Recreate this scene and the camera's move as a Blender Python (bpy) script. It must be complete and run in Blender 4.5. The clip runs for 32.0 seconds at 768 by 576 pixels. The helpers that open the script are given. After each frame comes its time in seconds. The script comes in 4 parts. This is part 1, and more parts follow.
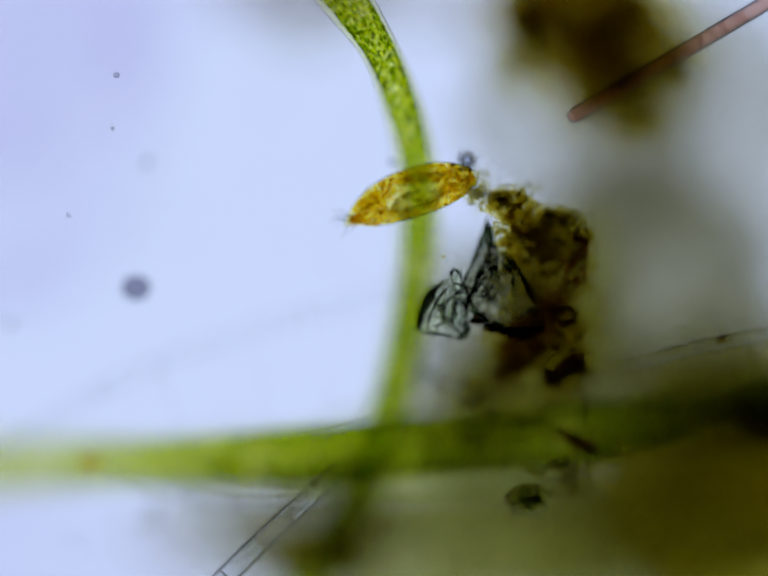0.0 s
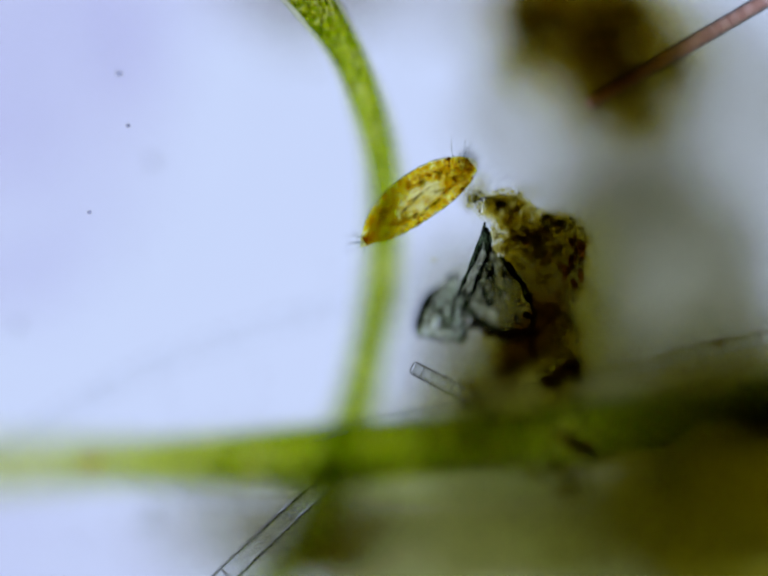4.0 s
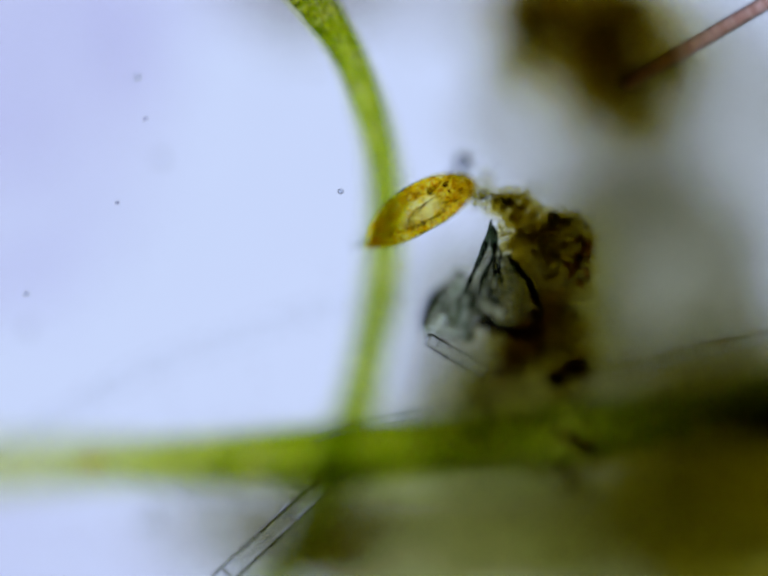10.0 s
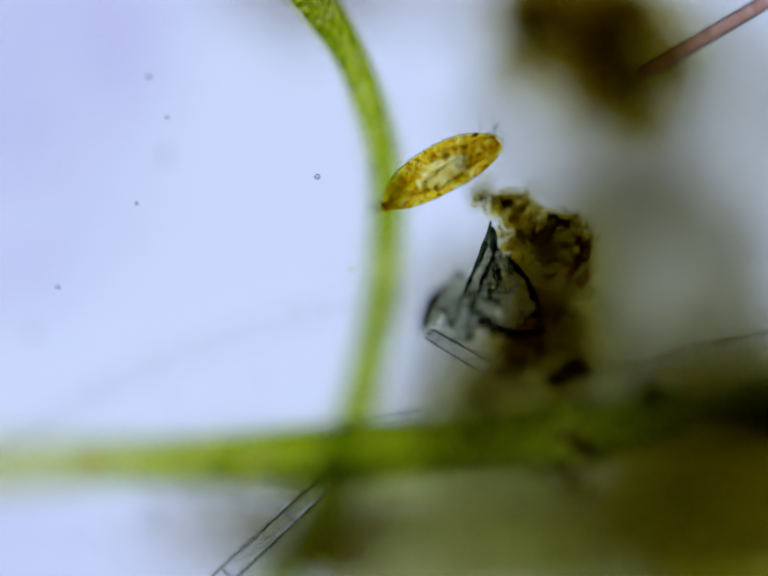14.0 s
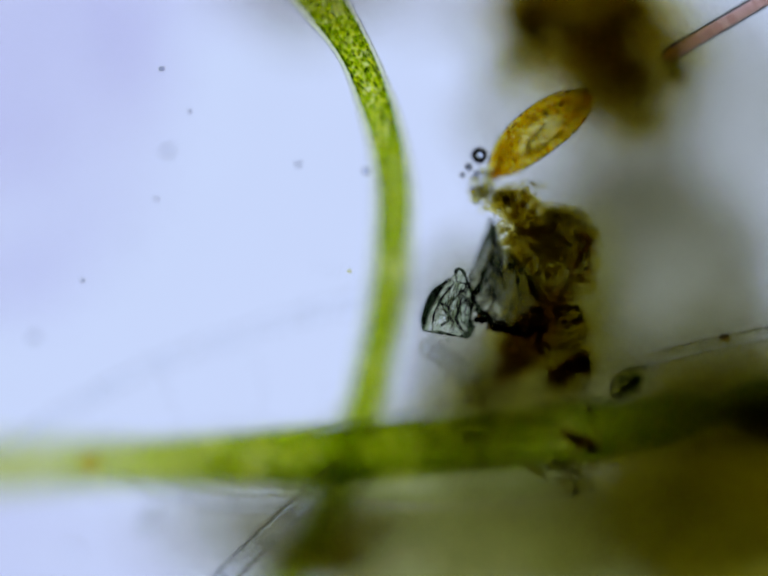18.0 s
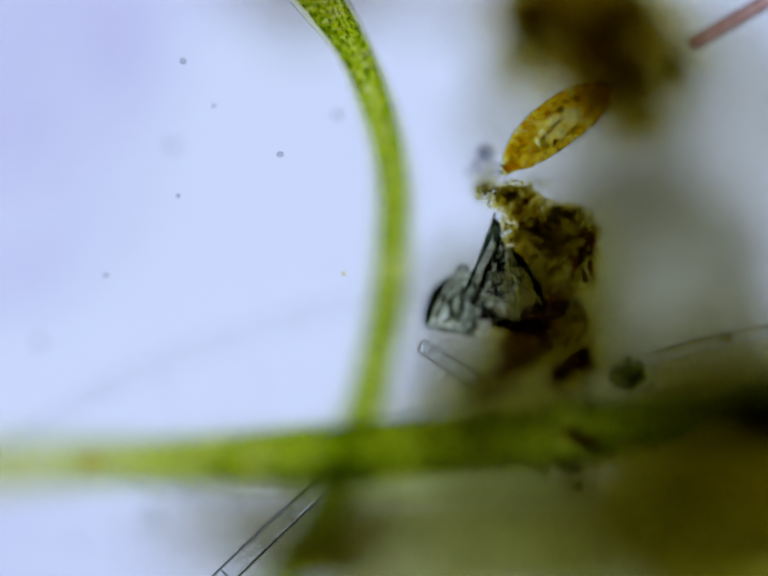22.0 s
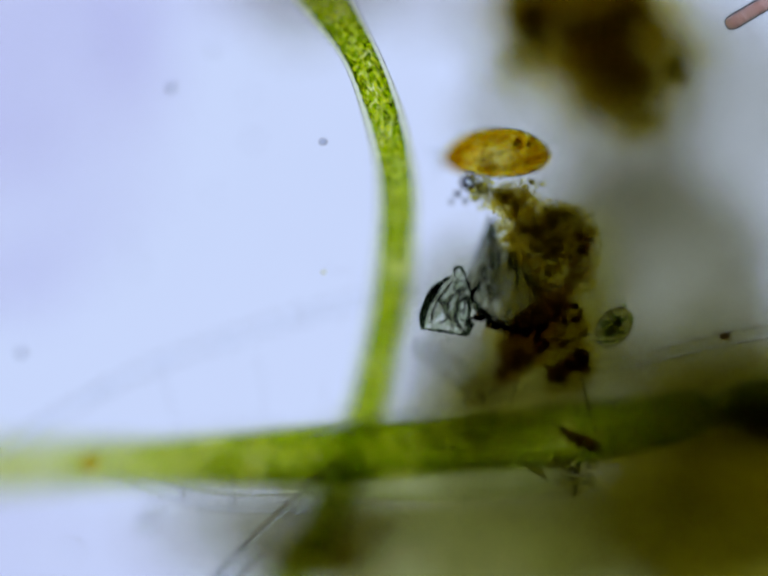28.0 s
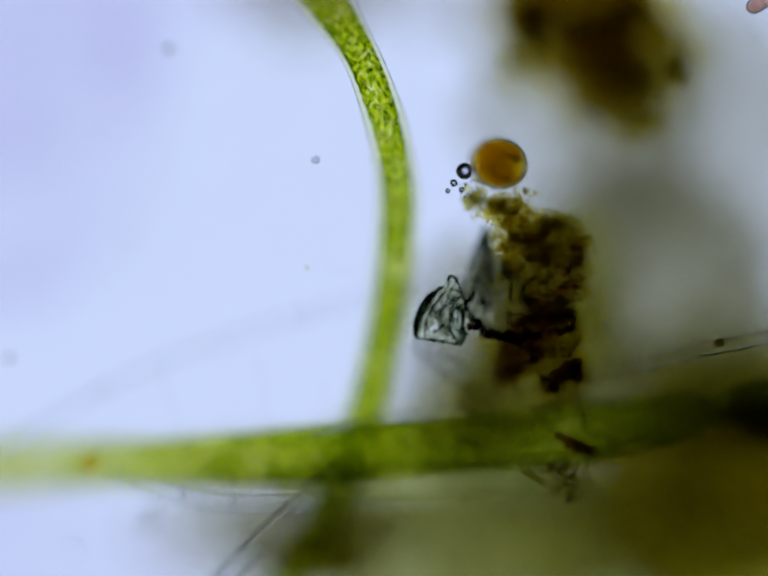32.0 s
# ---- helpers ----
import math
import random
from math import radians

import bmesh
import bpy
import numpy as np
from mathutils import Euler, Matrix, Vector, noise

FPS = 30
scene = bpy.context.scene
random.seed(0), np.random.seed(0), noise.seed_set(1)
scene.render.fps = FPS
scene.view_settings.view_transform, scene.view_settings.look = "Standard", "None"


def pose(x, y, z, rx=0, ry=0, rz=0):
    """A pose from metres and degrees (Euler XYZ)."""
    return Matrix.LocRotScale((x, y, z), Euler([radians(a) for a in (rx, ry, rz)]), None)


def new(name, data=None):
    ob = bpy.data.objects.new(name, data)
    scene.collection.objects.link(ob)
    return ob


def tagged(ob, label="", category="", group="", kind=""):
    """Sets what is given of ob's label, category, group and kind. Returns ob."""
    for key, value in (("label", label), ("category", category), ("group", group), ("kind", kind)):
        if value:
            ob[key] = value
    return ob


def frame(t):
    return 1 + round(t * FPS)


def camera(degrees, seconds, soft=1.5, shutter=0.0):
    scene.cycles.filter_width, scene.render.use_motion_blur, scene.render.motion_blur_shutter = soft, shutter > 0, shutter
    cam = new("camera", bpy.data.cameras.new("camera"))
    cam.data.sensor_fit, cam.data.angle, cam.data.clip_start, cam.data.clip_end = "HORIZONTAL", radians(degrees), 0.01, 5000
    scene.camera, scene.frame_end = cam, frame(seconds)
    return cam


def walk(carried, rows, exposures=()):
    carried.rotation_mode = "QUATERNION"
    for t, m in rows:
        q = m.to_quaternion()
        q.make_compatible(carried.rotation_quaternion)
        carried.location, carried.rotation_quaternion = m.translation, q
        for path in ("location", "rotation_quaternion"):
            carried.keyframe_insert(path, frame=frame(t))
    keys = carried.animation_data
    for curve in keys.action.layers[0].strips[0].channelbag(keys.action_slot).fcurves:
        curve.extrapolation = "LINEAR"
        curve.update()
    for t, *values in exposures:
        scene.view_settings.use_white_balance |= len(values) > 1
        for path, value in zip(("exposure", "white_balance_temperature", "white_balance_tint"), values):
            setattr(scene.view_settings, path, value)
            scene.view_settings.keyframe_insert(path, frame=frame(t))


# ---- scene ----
# The drop of pond water is built ten thousand times life size: one micrometre is 1 cm, the field is 7.84 m wide
# and the objective stands 75 m (7.5 mm) over it. It focuses by moving along its axis.
REACH = 74.8
cam = camera(6.0, 32.0, soft=2.4)
cam.data.dof.use_dof = True
cam.data.dof.focus_distance = REACH
cam.data.dof.aperture_fstop = 0.0135
FOCUS = [(0, .3), (.5, .3), (1, .42), (1.5, .58), (2, .58), (2.5, .38), (3, .15), (3.5, .12), (5.5, .1), (9, .1), (10, .05),
         (11, -.02), (11.5, -.1), (12, -.02), (12.5, .05), (14.5, .08), (16.5, .38), (17, .2), (17.5, .3), (18, .38), (19, .25),
         (19.5, .22), (20, .42), (20.5, .42), (21, .33), (22, .2), (22.5, .72), (23, .77), (23.5, 1.06), (24, 1.02), (24.5, .82),
         (25, .5), (25.5, .45), (27.5, .42), (28, .48), (32, .48)]
walk(cam, [(t, pose(0, 0, REACH - f)) for t, f in FOCUS])
scene.cycles.transparent_max_bounces = 96
scene.cycles.transmission_bounces = 40
scene.cycles.max_bounces = 48

# ---- light: the lamp under the stage, and the dim room ----
world = bpy.data.worlds.new("room")
scene.world = world
world.use_nodes = True
world.node_tree.nodes["Background"].inputs["Color"].default_value = (.8, .85, 1, 1)
world.node_tree.nodes["Background"].inputs["Strength"].default_value = .02
LAMP = (0.607, 0.714, 1.015)
LAMP_DEPTH, LAMP_RADIUS = 150.0, 41.5


def at(u, v, d=0.0):
    """A point of the drop: u to the right and v towards the reader in half micrometres from the field's far left corner, d metres under the top plane."""
    k = .005 * (REACH + d - .3) / REACH
    return Vector(((u - 784) * k, (588 - v) * k, -d))


U = .005


# ---- mesh helpers ----
def sphere_data(sub):
    bm = bmesh.new()
    bmesh.ops.create_icosphere(bm, subdivisions=sub, radius=1)
    vs = np.array([v.co[:] for v in bm.verts])
    fs = [tuple(v.index for v in f.verts) for f in bm.faces]
    bm.free()
    return vs, fs


BALLS = {n: sphere_data(n) for n in (1, 2, 3, 4, 5)}


class Geo:
    """Gathers balls, tubes and shards into one mesh."""

    def __init__(self, origin=(0, 0, 0)):
        self.vs, self.fs, self.n, self.o = [], [], 0, np.array(origin, float)

    def add(self, vs, fs):
        self.vs.append(np.asarray(vs) - self.o)
        n = self.n
        self.fs += [tuple(i + n for i in f) for f in fs]
        self.n += len(vs)

    def ball(self, c, r, turn=None, sub=1, lump=0.0, freq=2.0):
        vs, fs = BALLS[sub]
        r = np.array((r, r, r) if isinstance(r, (int, float)) else r)
        if lump:
            s = Vector((random.uniform(-50, 50), random.uniform(-50, 50), random.uniform(-50, 50)))
            k = np.array([1 + lump * (noise.noise(Vector(v) * freq + s) + .5 * noise.noise(Vector(v) * freq * 2.3 + s) + .3 * noise.noise(Vector(v) * freq * 5 + s)) for v in vs])
            vs = vs * k[:, None]
        vs = vs * r
        if turn is not None:
            vs = vs @ np.array(turn.to_3x3()).T
        self.add(vs + np.array(c), fs)

    def tube(self, pts, radii, seg=16, flat=1.0, cap=True):
        """A tube through pts with a radius at each."""
        pts = [Vector(p) for p in pts]
        vs, fs = [], []
        ref = Vector((0, 0, 1))
        for i, p in enumerate(pts):
            d = (pts[min(i + 1, len(pts) - 1)] - pts[max(i - 1, 0)]).normalized()
            a = d.cross(ref)
            if a.length < 1e-4:
                a = d.cross(Vector((0, 1, 0)))
            a.normalize()
            b = a.cross(d)
            for j in range(seg):
                w = 2 * math.pi * j / seg
                vs.append(p + (a * math.cos(w) + b * math.sin(w) * flat) * radii[i])
        for i in range(len(pts) - 1):
            for j in range(seg):
                k = (j + 1) % seg
                fs.append((i * seg + j, i * seg + k, (i + 1) * seg + k, (i + 1) * seg + j))
        if cap:
            fs.append(tuple(reversed(range(seg))))
            fs.append(tuple(range((len(pts) - 1) * seg, len(pts) * seg)))
        self.add([v[:] for v in vs], fs)

    def mesh(self, name, smooth=True):
        me = bpy.data.meshes.new(name)
        me.from_pydata(np.concatenate(self.vs).tolist(), [], self.fs)
        me.update()
        if smooth:
            me.polygons.foreach_set("use_smooth", [True] * len(me.polygons))
        return me


def thing(name, place, label, category, group="", kind=""):
    ob = new(name)
    ob.location = place
    ob.empty_display_size = .1
    return tagged(ob, label, category, group, kind)


def part(name, geo, mat, parent, label="", kind="", smooth=True):
    """One mesh under a thing; geo is in the thing's own space."""
    ob = new(name, geo.mesh(name, smooth))
    ob.data.materials.append(mat)
    ob.parent = parent
    return tagged(ob, label, kind=kind)


def spline(points, n):
    """n points evenly along a smooth curve through points (any dimension)."""
    p = np.array(points, float)
    q = np.vstack([2 * p[0] - p[1], p, 2 * p[-1] - p[-2]])
    out = []
    for i in range(len(p) - 1):
        a, b, c, d = q[i:i + 4]
        for s in np.linspace(0, 1, 24, endpoint=False):
            out.append(.5 * (2 * b + (c - a) * s + (2 * a - 5 * b + 4 * c - d) * s * s + (3 * b - a - 3 * c + d) * s ** 3))
    out = np.array(out + [p[-1]])
    run = np.concatenate([[0], np.cumsum(np.linalg.norm(np.diff(out[:, :2], axis=0), axis=1))])
    return np.stack([np.interp(np.linspace(0, run[-1], n), run, out[:, k]) for k in range(out.shape[1])], 1)


def any_turn():
    return Euler([random.uniform(0, 6.28) for _ in range(3)]).to_matrix()


# ---- materials ----
def nodes_of(name):
    m = bpy.data.materials.new(name)
    m.use_nodes = True
    nt = m.node_tree
    nt.nodes.clear()
    out = nt.nodes.new("ShaderNodeOutputMaterial")
    return m, nt, out


def mottle(nt, a, b, scale, detail=4.0, low=.35, high=.65, island=0.0):
    """A colour that wanders from a to b with a noise of that scale."""
    co = nt.nodes.new("ShaderNodeTexCoord")
    no = nt.nodes.new("ShaderNodeTexNoise")
    no.inputs["Scale"].default_value = scale
    no.inputs["Detail"].default_value = detail
    nt.links.new(co.outputs["Object"], no.inputs["Vector"])
    ra = nt.nodes.new("ShaderNodeValToRGB")
    ra.color_ramp.elements[0].position, ra.color_ramp.elements[1].position = low, high
    ra.color_ramp.elements[0].color, ra.color_ramp.elements[1].color = (*a, 1), (*b, 1)
    fac = no.outputs["Fac"]
    if island:
        ge = nt.nodes.new("ShaderNodeNewGeometry")
        mi = nt.nodes.new("ShaderNodeMix")
        mi.inputs["Factor"].default_value = island
        nt.links.new(fac, mi.inputs["A"])
        nt.links.new(ge.outputs["Random Per Island"], mi.inputs["B"])
        fac = mi.outputs["Result"]
    nt.links.new(fac, ra.inputs["Fac"])
    return ra.outputs["Color"], no.outputs["Fac"]


def clear(name, ior, tint=(.97, .98, .99), tint2=None, scale=3.0, bump=0.0, island=0.0):
    """A clear wall or crystal that bends the light."""
    m, nt, out = nodes_of(name)
    b = nt.nodes.new("ShaderNodeBsdfRefraction")
    b.inputs["IOR"].default_value = ior
    b.inputs["Roughness"].default_value = 0.0
    col, fac = mottle(nt, tint, tint2 or tuple(c * .96 for c in tint), scale, island=island)
    nt.links.new(col, b.inputs["Color"])
    if bump:
        bu = nt.nodes.new("ShaderNodeBump")
        bu.inputs["Strength"].default_value = bump
        bu.inputs["Distance"].default_value = .05
        nt.links.new(fac, bu.inputs["Height"])
        nt.links.new(bu.outputs["Normal"], b.inputs["Normal"])
    nt.links.new(b.outputs["BSDF"], out.inputs["Surface"])
    return m


def stain(name, a, b, scale, body=.08, low=.35, high=.65, island=0.0, detail=4.0):
    """Living matter that lets light through and takes some of it; body is the share that it scatters."""
    m, nt, out = nodes_of(name)
    col, fac = mottle(nt, a, b, scale, detail, low, high, island)
    tr = nt.nodes.new("ShaderNodeBsdfTransparent")
    nt.links.new(col, tr.inputs["Color"])
    tl = nt.nodes.new("ShaderNodeBsdfTranslucent")
    nt.links.new(col, tl.inputs["Color"])
    mx = nt.nodes.new("ShaderNodeMixShader")
    mx.inputs["Fac"].default_value = body
    nt.links.new(tr.outputs["BSDF"], mx.inputs[1])
    nt.links.new(tl.outputs["BSDF"], mx.inputs[2])
    nt.links.new(mx.outputs["Shader"], out.inputs["Surface"])
    return m


def solid(name, a, b, scale, rough=.6):
    """Opaque grains and housings."""
    m, nt, out = nodes_of(name)
    p = nt.nodes.new("ShaderNodeBsdfPrincipled")
    col, fac = mottle(nt, a, b, scale)
    nt.links.new(col, p.inputs["Base Color"])
    p.inputs["Roughness"].default_value = rough
    bu = nt.nodes.new("ShaderNodeBump")
    bu.inputs["Strength"].default_value = .4
    bu.inputs["Distance"].default_value = .02
    nt.links.new(fac, bu.inputs["Height"])
    nt.links.new(bu.outputs["Normal"], p.inputs["Normal"])
    nt.links.new(p.outputs["BSDF"], out.inputs["Surface"])
    return m


def glow(name, color):
    m, nt, out = nodes_of(name)
    e = nt.nodes.new("ShaderNodeEmission")
    e.inputs["Color"].default_value = (*color, 1)
    nt.links.new(e.outputs["Emission"], out.inputs["Surface"])
    return m


M_LAMP = glow("lamp_field", LAMP)
M_RING = solid("blackened_metal", (.015, .015, .016), (.03, .03, .03), 4)
# the yellow tint paints the green body's out-of-focus halo on a clear wall
M_WALL = clear("cell_wall", 1.028, (.955, .96, .82), (.945, .952, .77), 2)
M_BOX = clear("silica_box", 1.10, (.96, .97, .94))
M_TUBE = clear("empty_sheath", 1.085, (1, 1, 1), (.99, .995, 1.0))
M_GREEN = stain("green_cytoplasm", (.86, .91, .34), (.98, .98, .82), 4.5, .02)
def fading(name, a, b, pale_a, pale_b, x0, x1, scale):
    """Living matter whose pigment thins out along its own x axis, from x1 down to x0."""
    m = stain(name, a, b, scale, .03)
    nt = m.node_tree
    full = next(n for n in nt.nodes if n.type == 'VALTORGB')
    thin = nt.nodes.new("ShaderNodeValToRGB")
    thin.color_ramp.elements[0].position, thin.color_ramp.elements[1].position = .35, .65
    thin.color_ramp.elements[0].color, thin.color_ramp.elements[1].color = (*pale_a, 1), (*pale_b, 1)
    no = next(n for n in nt.nodes if n.type == 'TEX_NOISE')
    nt.links.new(no.outputs["Fac"], thin.inputs["Fac"])
    co = next(n for n in nt.nodes if n.type == 'TEX_COORD')
    sp = nt.nodes.new("ShaderNodeSeparateXYZ")
    nt.links.new(co.outputs["Object"], sp.inputs["Vector"])
    mr = nt.nodes.new("ShaderNodeMapRange")
    mr.inputs["From Min"].default_value, mr.inputs["From Max"].default_value = x0, x1
    nt.links.new(sp.outputs["X"], mr.inputs["Value"])
    mi = nt.nodes.new("ShaderNodeMix")
    mi.data_type = 'RGBA'
    nt.links.new(mr.outputs["Result"], mi.inputs[0])
    nt.links.new(thin.outputs["Color"], mi.inputs[6])
    nt.links.new(full.outputs["Color"], mi.inputs[7])
    for n in nt.nodes:
        if n.type in ('BSDF_TRANSPARENT', 'BSDF_TRANSLUCENT'):
            nt.links.new(mi.outputs[2], n.inputs["Color"])
    return m


M_GREEN_END = fading("thinning_cytoplasm", (.83, .885, .28), (.955, .96, .56), (.88, .90, .46), (.98, .982, .84), -4.3, -2.0, 2.0)
M_LENS = clear("chloroplast_lens", 1.035, (.84, .89, .13), (.98, .985, .34), 9.0, island=.7)
M_CHLORO = stain("chloroplast", (.76, .85, .09), (.98, .985, .31), 9.0, .02, low=.25, high=.75, island=.75)
# paints the dark gaps between chloroplasts; also the round swimmer's dark granules
M_STREAK = stain("gap_and_granule_dark", (.14, .30, .10), (.58, .72, .26), 9.0, .04, low=.2, high=.8, island=.8)
M_PELLICLE = clear("amber_pellicle", 1.016, (.99, .98, .82), (.97, .94, .66), 9.0, .5)
M_ENDO = stain("amber_plasm", (.99, .975, .80), (.998, .995, .93), 14.0, .01, low=.3, high=.68)
M_GRAIN = stain("amber_granule", (.945, .78, .11), (1.0, .985, .42), 14.0, .01, low=.08, high=.5, island=.8)
M_BROWN = stain("brown_granule", (.52, .34, .10), (.80, .66, .24), 14.0, .02, island=.8)
M_GRAIN_CLEAR = clear("gold_granule", 1.06, (.93, .76, .14), (1.0, .98, .48), 14.0, island=.8)
M_VACUOLE = clear("vacuole", 1.035, (.97, .95, .85))
M_HAIR = stain("cilium_hair", (.62, .66, .66), (.75, .78, .78), 8, .03)
M_FLOC = stain("brown_floc", (.88, .85, .55), (.985, .97, .80), 30.0, .02, low=.3, high=.7, island=.2)
M_FLOC_DARK = stain("dark_floc", (.56, .50, .16), (.95, .91, .50), 24.0, .03, low=.25, high=.75, island=.6)
M_FLOC_GREEN = stain("olive_floc", (.60, .58, .18), (.95, .93, .64), 22.0, .05, low=.25, high=.75, island=.6)
M_GRANULE = clear("clear_granule", 1.07, (.92, .89, .52), (1.0, .99, .80), 12.0, island=.7)
M_CRYSTAL = clear("yellow_crystal", 1.085, (.90, .86, .46), (1.0, .98, .74), 12.0, island=.7)
# lavender tint that stands in for the lamp's vignetting
M_VIGNETTE = stain("lamp_vignette", (.962, .948, .982), (.985, .975, .992), .6, .01)
M_HAZE = stain("thin_haze", (.905, .90, .865), (.945, .94, .91), .6, .02)
M_FILM = stain("grey_film", (.745, .737, .65), (.825, .818, .74), .6, .03)
M_FILM_OLIVE = stain("olive_film", (.78, .775, .58), (.85, .845, .68), .6, .03)
# pale green that imitates the level thread's out-of-focus glow
M_HALO_GREEN = stain("green_halo", (.90, .93, .70), (.94, .955, .80), .9, .02)
M_OCHRE = stain("ochre_slime", (.90, .89, .56), (.94, .935, .67), .9, .02)
M_OLIVE = stain("olive_mud", (.60, .57, .165), (.70, .665, .235), .7, .04)
M_OLIVE_DARK = stain("dark_mud", (.28, .28, .09), (.48, .47, .20), .9, .05)
M_BLACK = stain("black_grain", (.13, .10, .06), (.46, .36, .19), 14, .1, island=.5)
M_DARKRED = stain("dark_red_grain", (.34, .2, .1), (.66, .5, .26), 14, .1, island=.6)
M_DIATOM = stain("olive_diatom", (.62, .58, .16), (.92, .90, .45), 14, .1)
M_SPOT = stain("amber_oil", (.93, .72, .2), (.98, .88, .42), 9, .05)
M_SEED = stain("brown_husk", (.46, .33, .15), (.78, .63, .34), 11, .08)
M_RED = stain("rust_needle", (.42, .25, .11), (.72, .51, .26), 12, .05)
M_QUARTZ = clear("quartz", 1.15, (1.0, 1.0, .98), (.86, .92, .80), 13.0, .3)
M_SHELL = clear("glassy_shell", 1.13, (.92, .925, .88), (.64, .655, .57), 12.0, .4)
M_BEAD = clear("bead", 1.48, (.86, .89, .93))
M_ROD_CELL = stain("trichome_cell", (.86, .72, .66), (.95, .85, .81), 6.0, .03, island=.7)
M_CELL = stain("pale_cell", (.89, .895, .66), (.98, .98, .86), 16, .02)
M_SPECK = clear("speck", 1.14, (.84, .86, .90))
M_SPECK_DARK = stain("dark_speck", (.68, .68, .72), (.8, .8, .83), 10, .05)
M_SLIDE = clear("slide_glass", 1.03, (.995, .997, .998))

# ---- structure: slide and lamp ----
g = Geo()
sx, sy, zt, zb = 9.0, 7.5, -3.8, -4.6
box = [(x, y, z) for z in (zb, zt) for y in (-sy, sy) for x in (-sx, sx)]
g.add(box, [(0, 2, 3, 1), (4, 5, 7, 6), (0, 1, 5, 4), (1, 3, 7, 5), (3, 2, 6, 7), (2, 0, 4, 6)])
slide = new("ground", g.mesh("ground", False))
slide.data.materials.append(M_SLIDE)
slide.visible_shadow = False
tagged(slide, "clear glass microscope slide under the drop of water", "slide", kind="structure")

lamp = thing("stage_lamp", (0, 0, -LAMP_DEPTH), "glowing round lamp field in a black metal ring under the slide", "lamp")
bm = bmesh.new()
bmesh.ops.create_circle(bm, cap_ends=True, segments=96, radius=LAMP_RADIUS)
me = bpy.data.meshes.new("lens")
bm.to_mesh(me)
bm.free()
lens = new("lens", me)
me.materials.append(M_LAMP)
lens.parent = lamp
g = Geo()
prof = [(LAMP_RADIUS, -2.0), (LAMP_RADIUS + 3, -2.0), (LAMP_RADIUS + 3, 1.2), (LAMP_RADIUS + 2, 1.7), (LAMP_RADIUS + .2, .7)]
vs = [(r * math.cos(w), r * math.sin(w), z) for w in np.linspace(0, 2 * math.pi, 96, endpoint=False) for r, z in prof]
n = len(prof)
fs = [(i * n + j, (i + 1) % 96 * n + j, (i + 1) % 96 * n + (j + 1) % n, i * n + (j + 1) % n) for i in range(96) for j in range(n)]
g.add(vs, fs)
part("ring", g, M_RING, lamp, "black metal ring")

MOVES = []   # (thing, rows), keyed by motions()


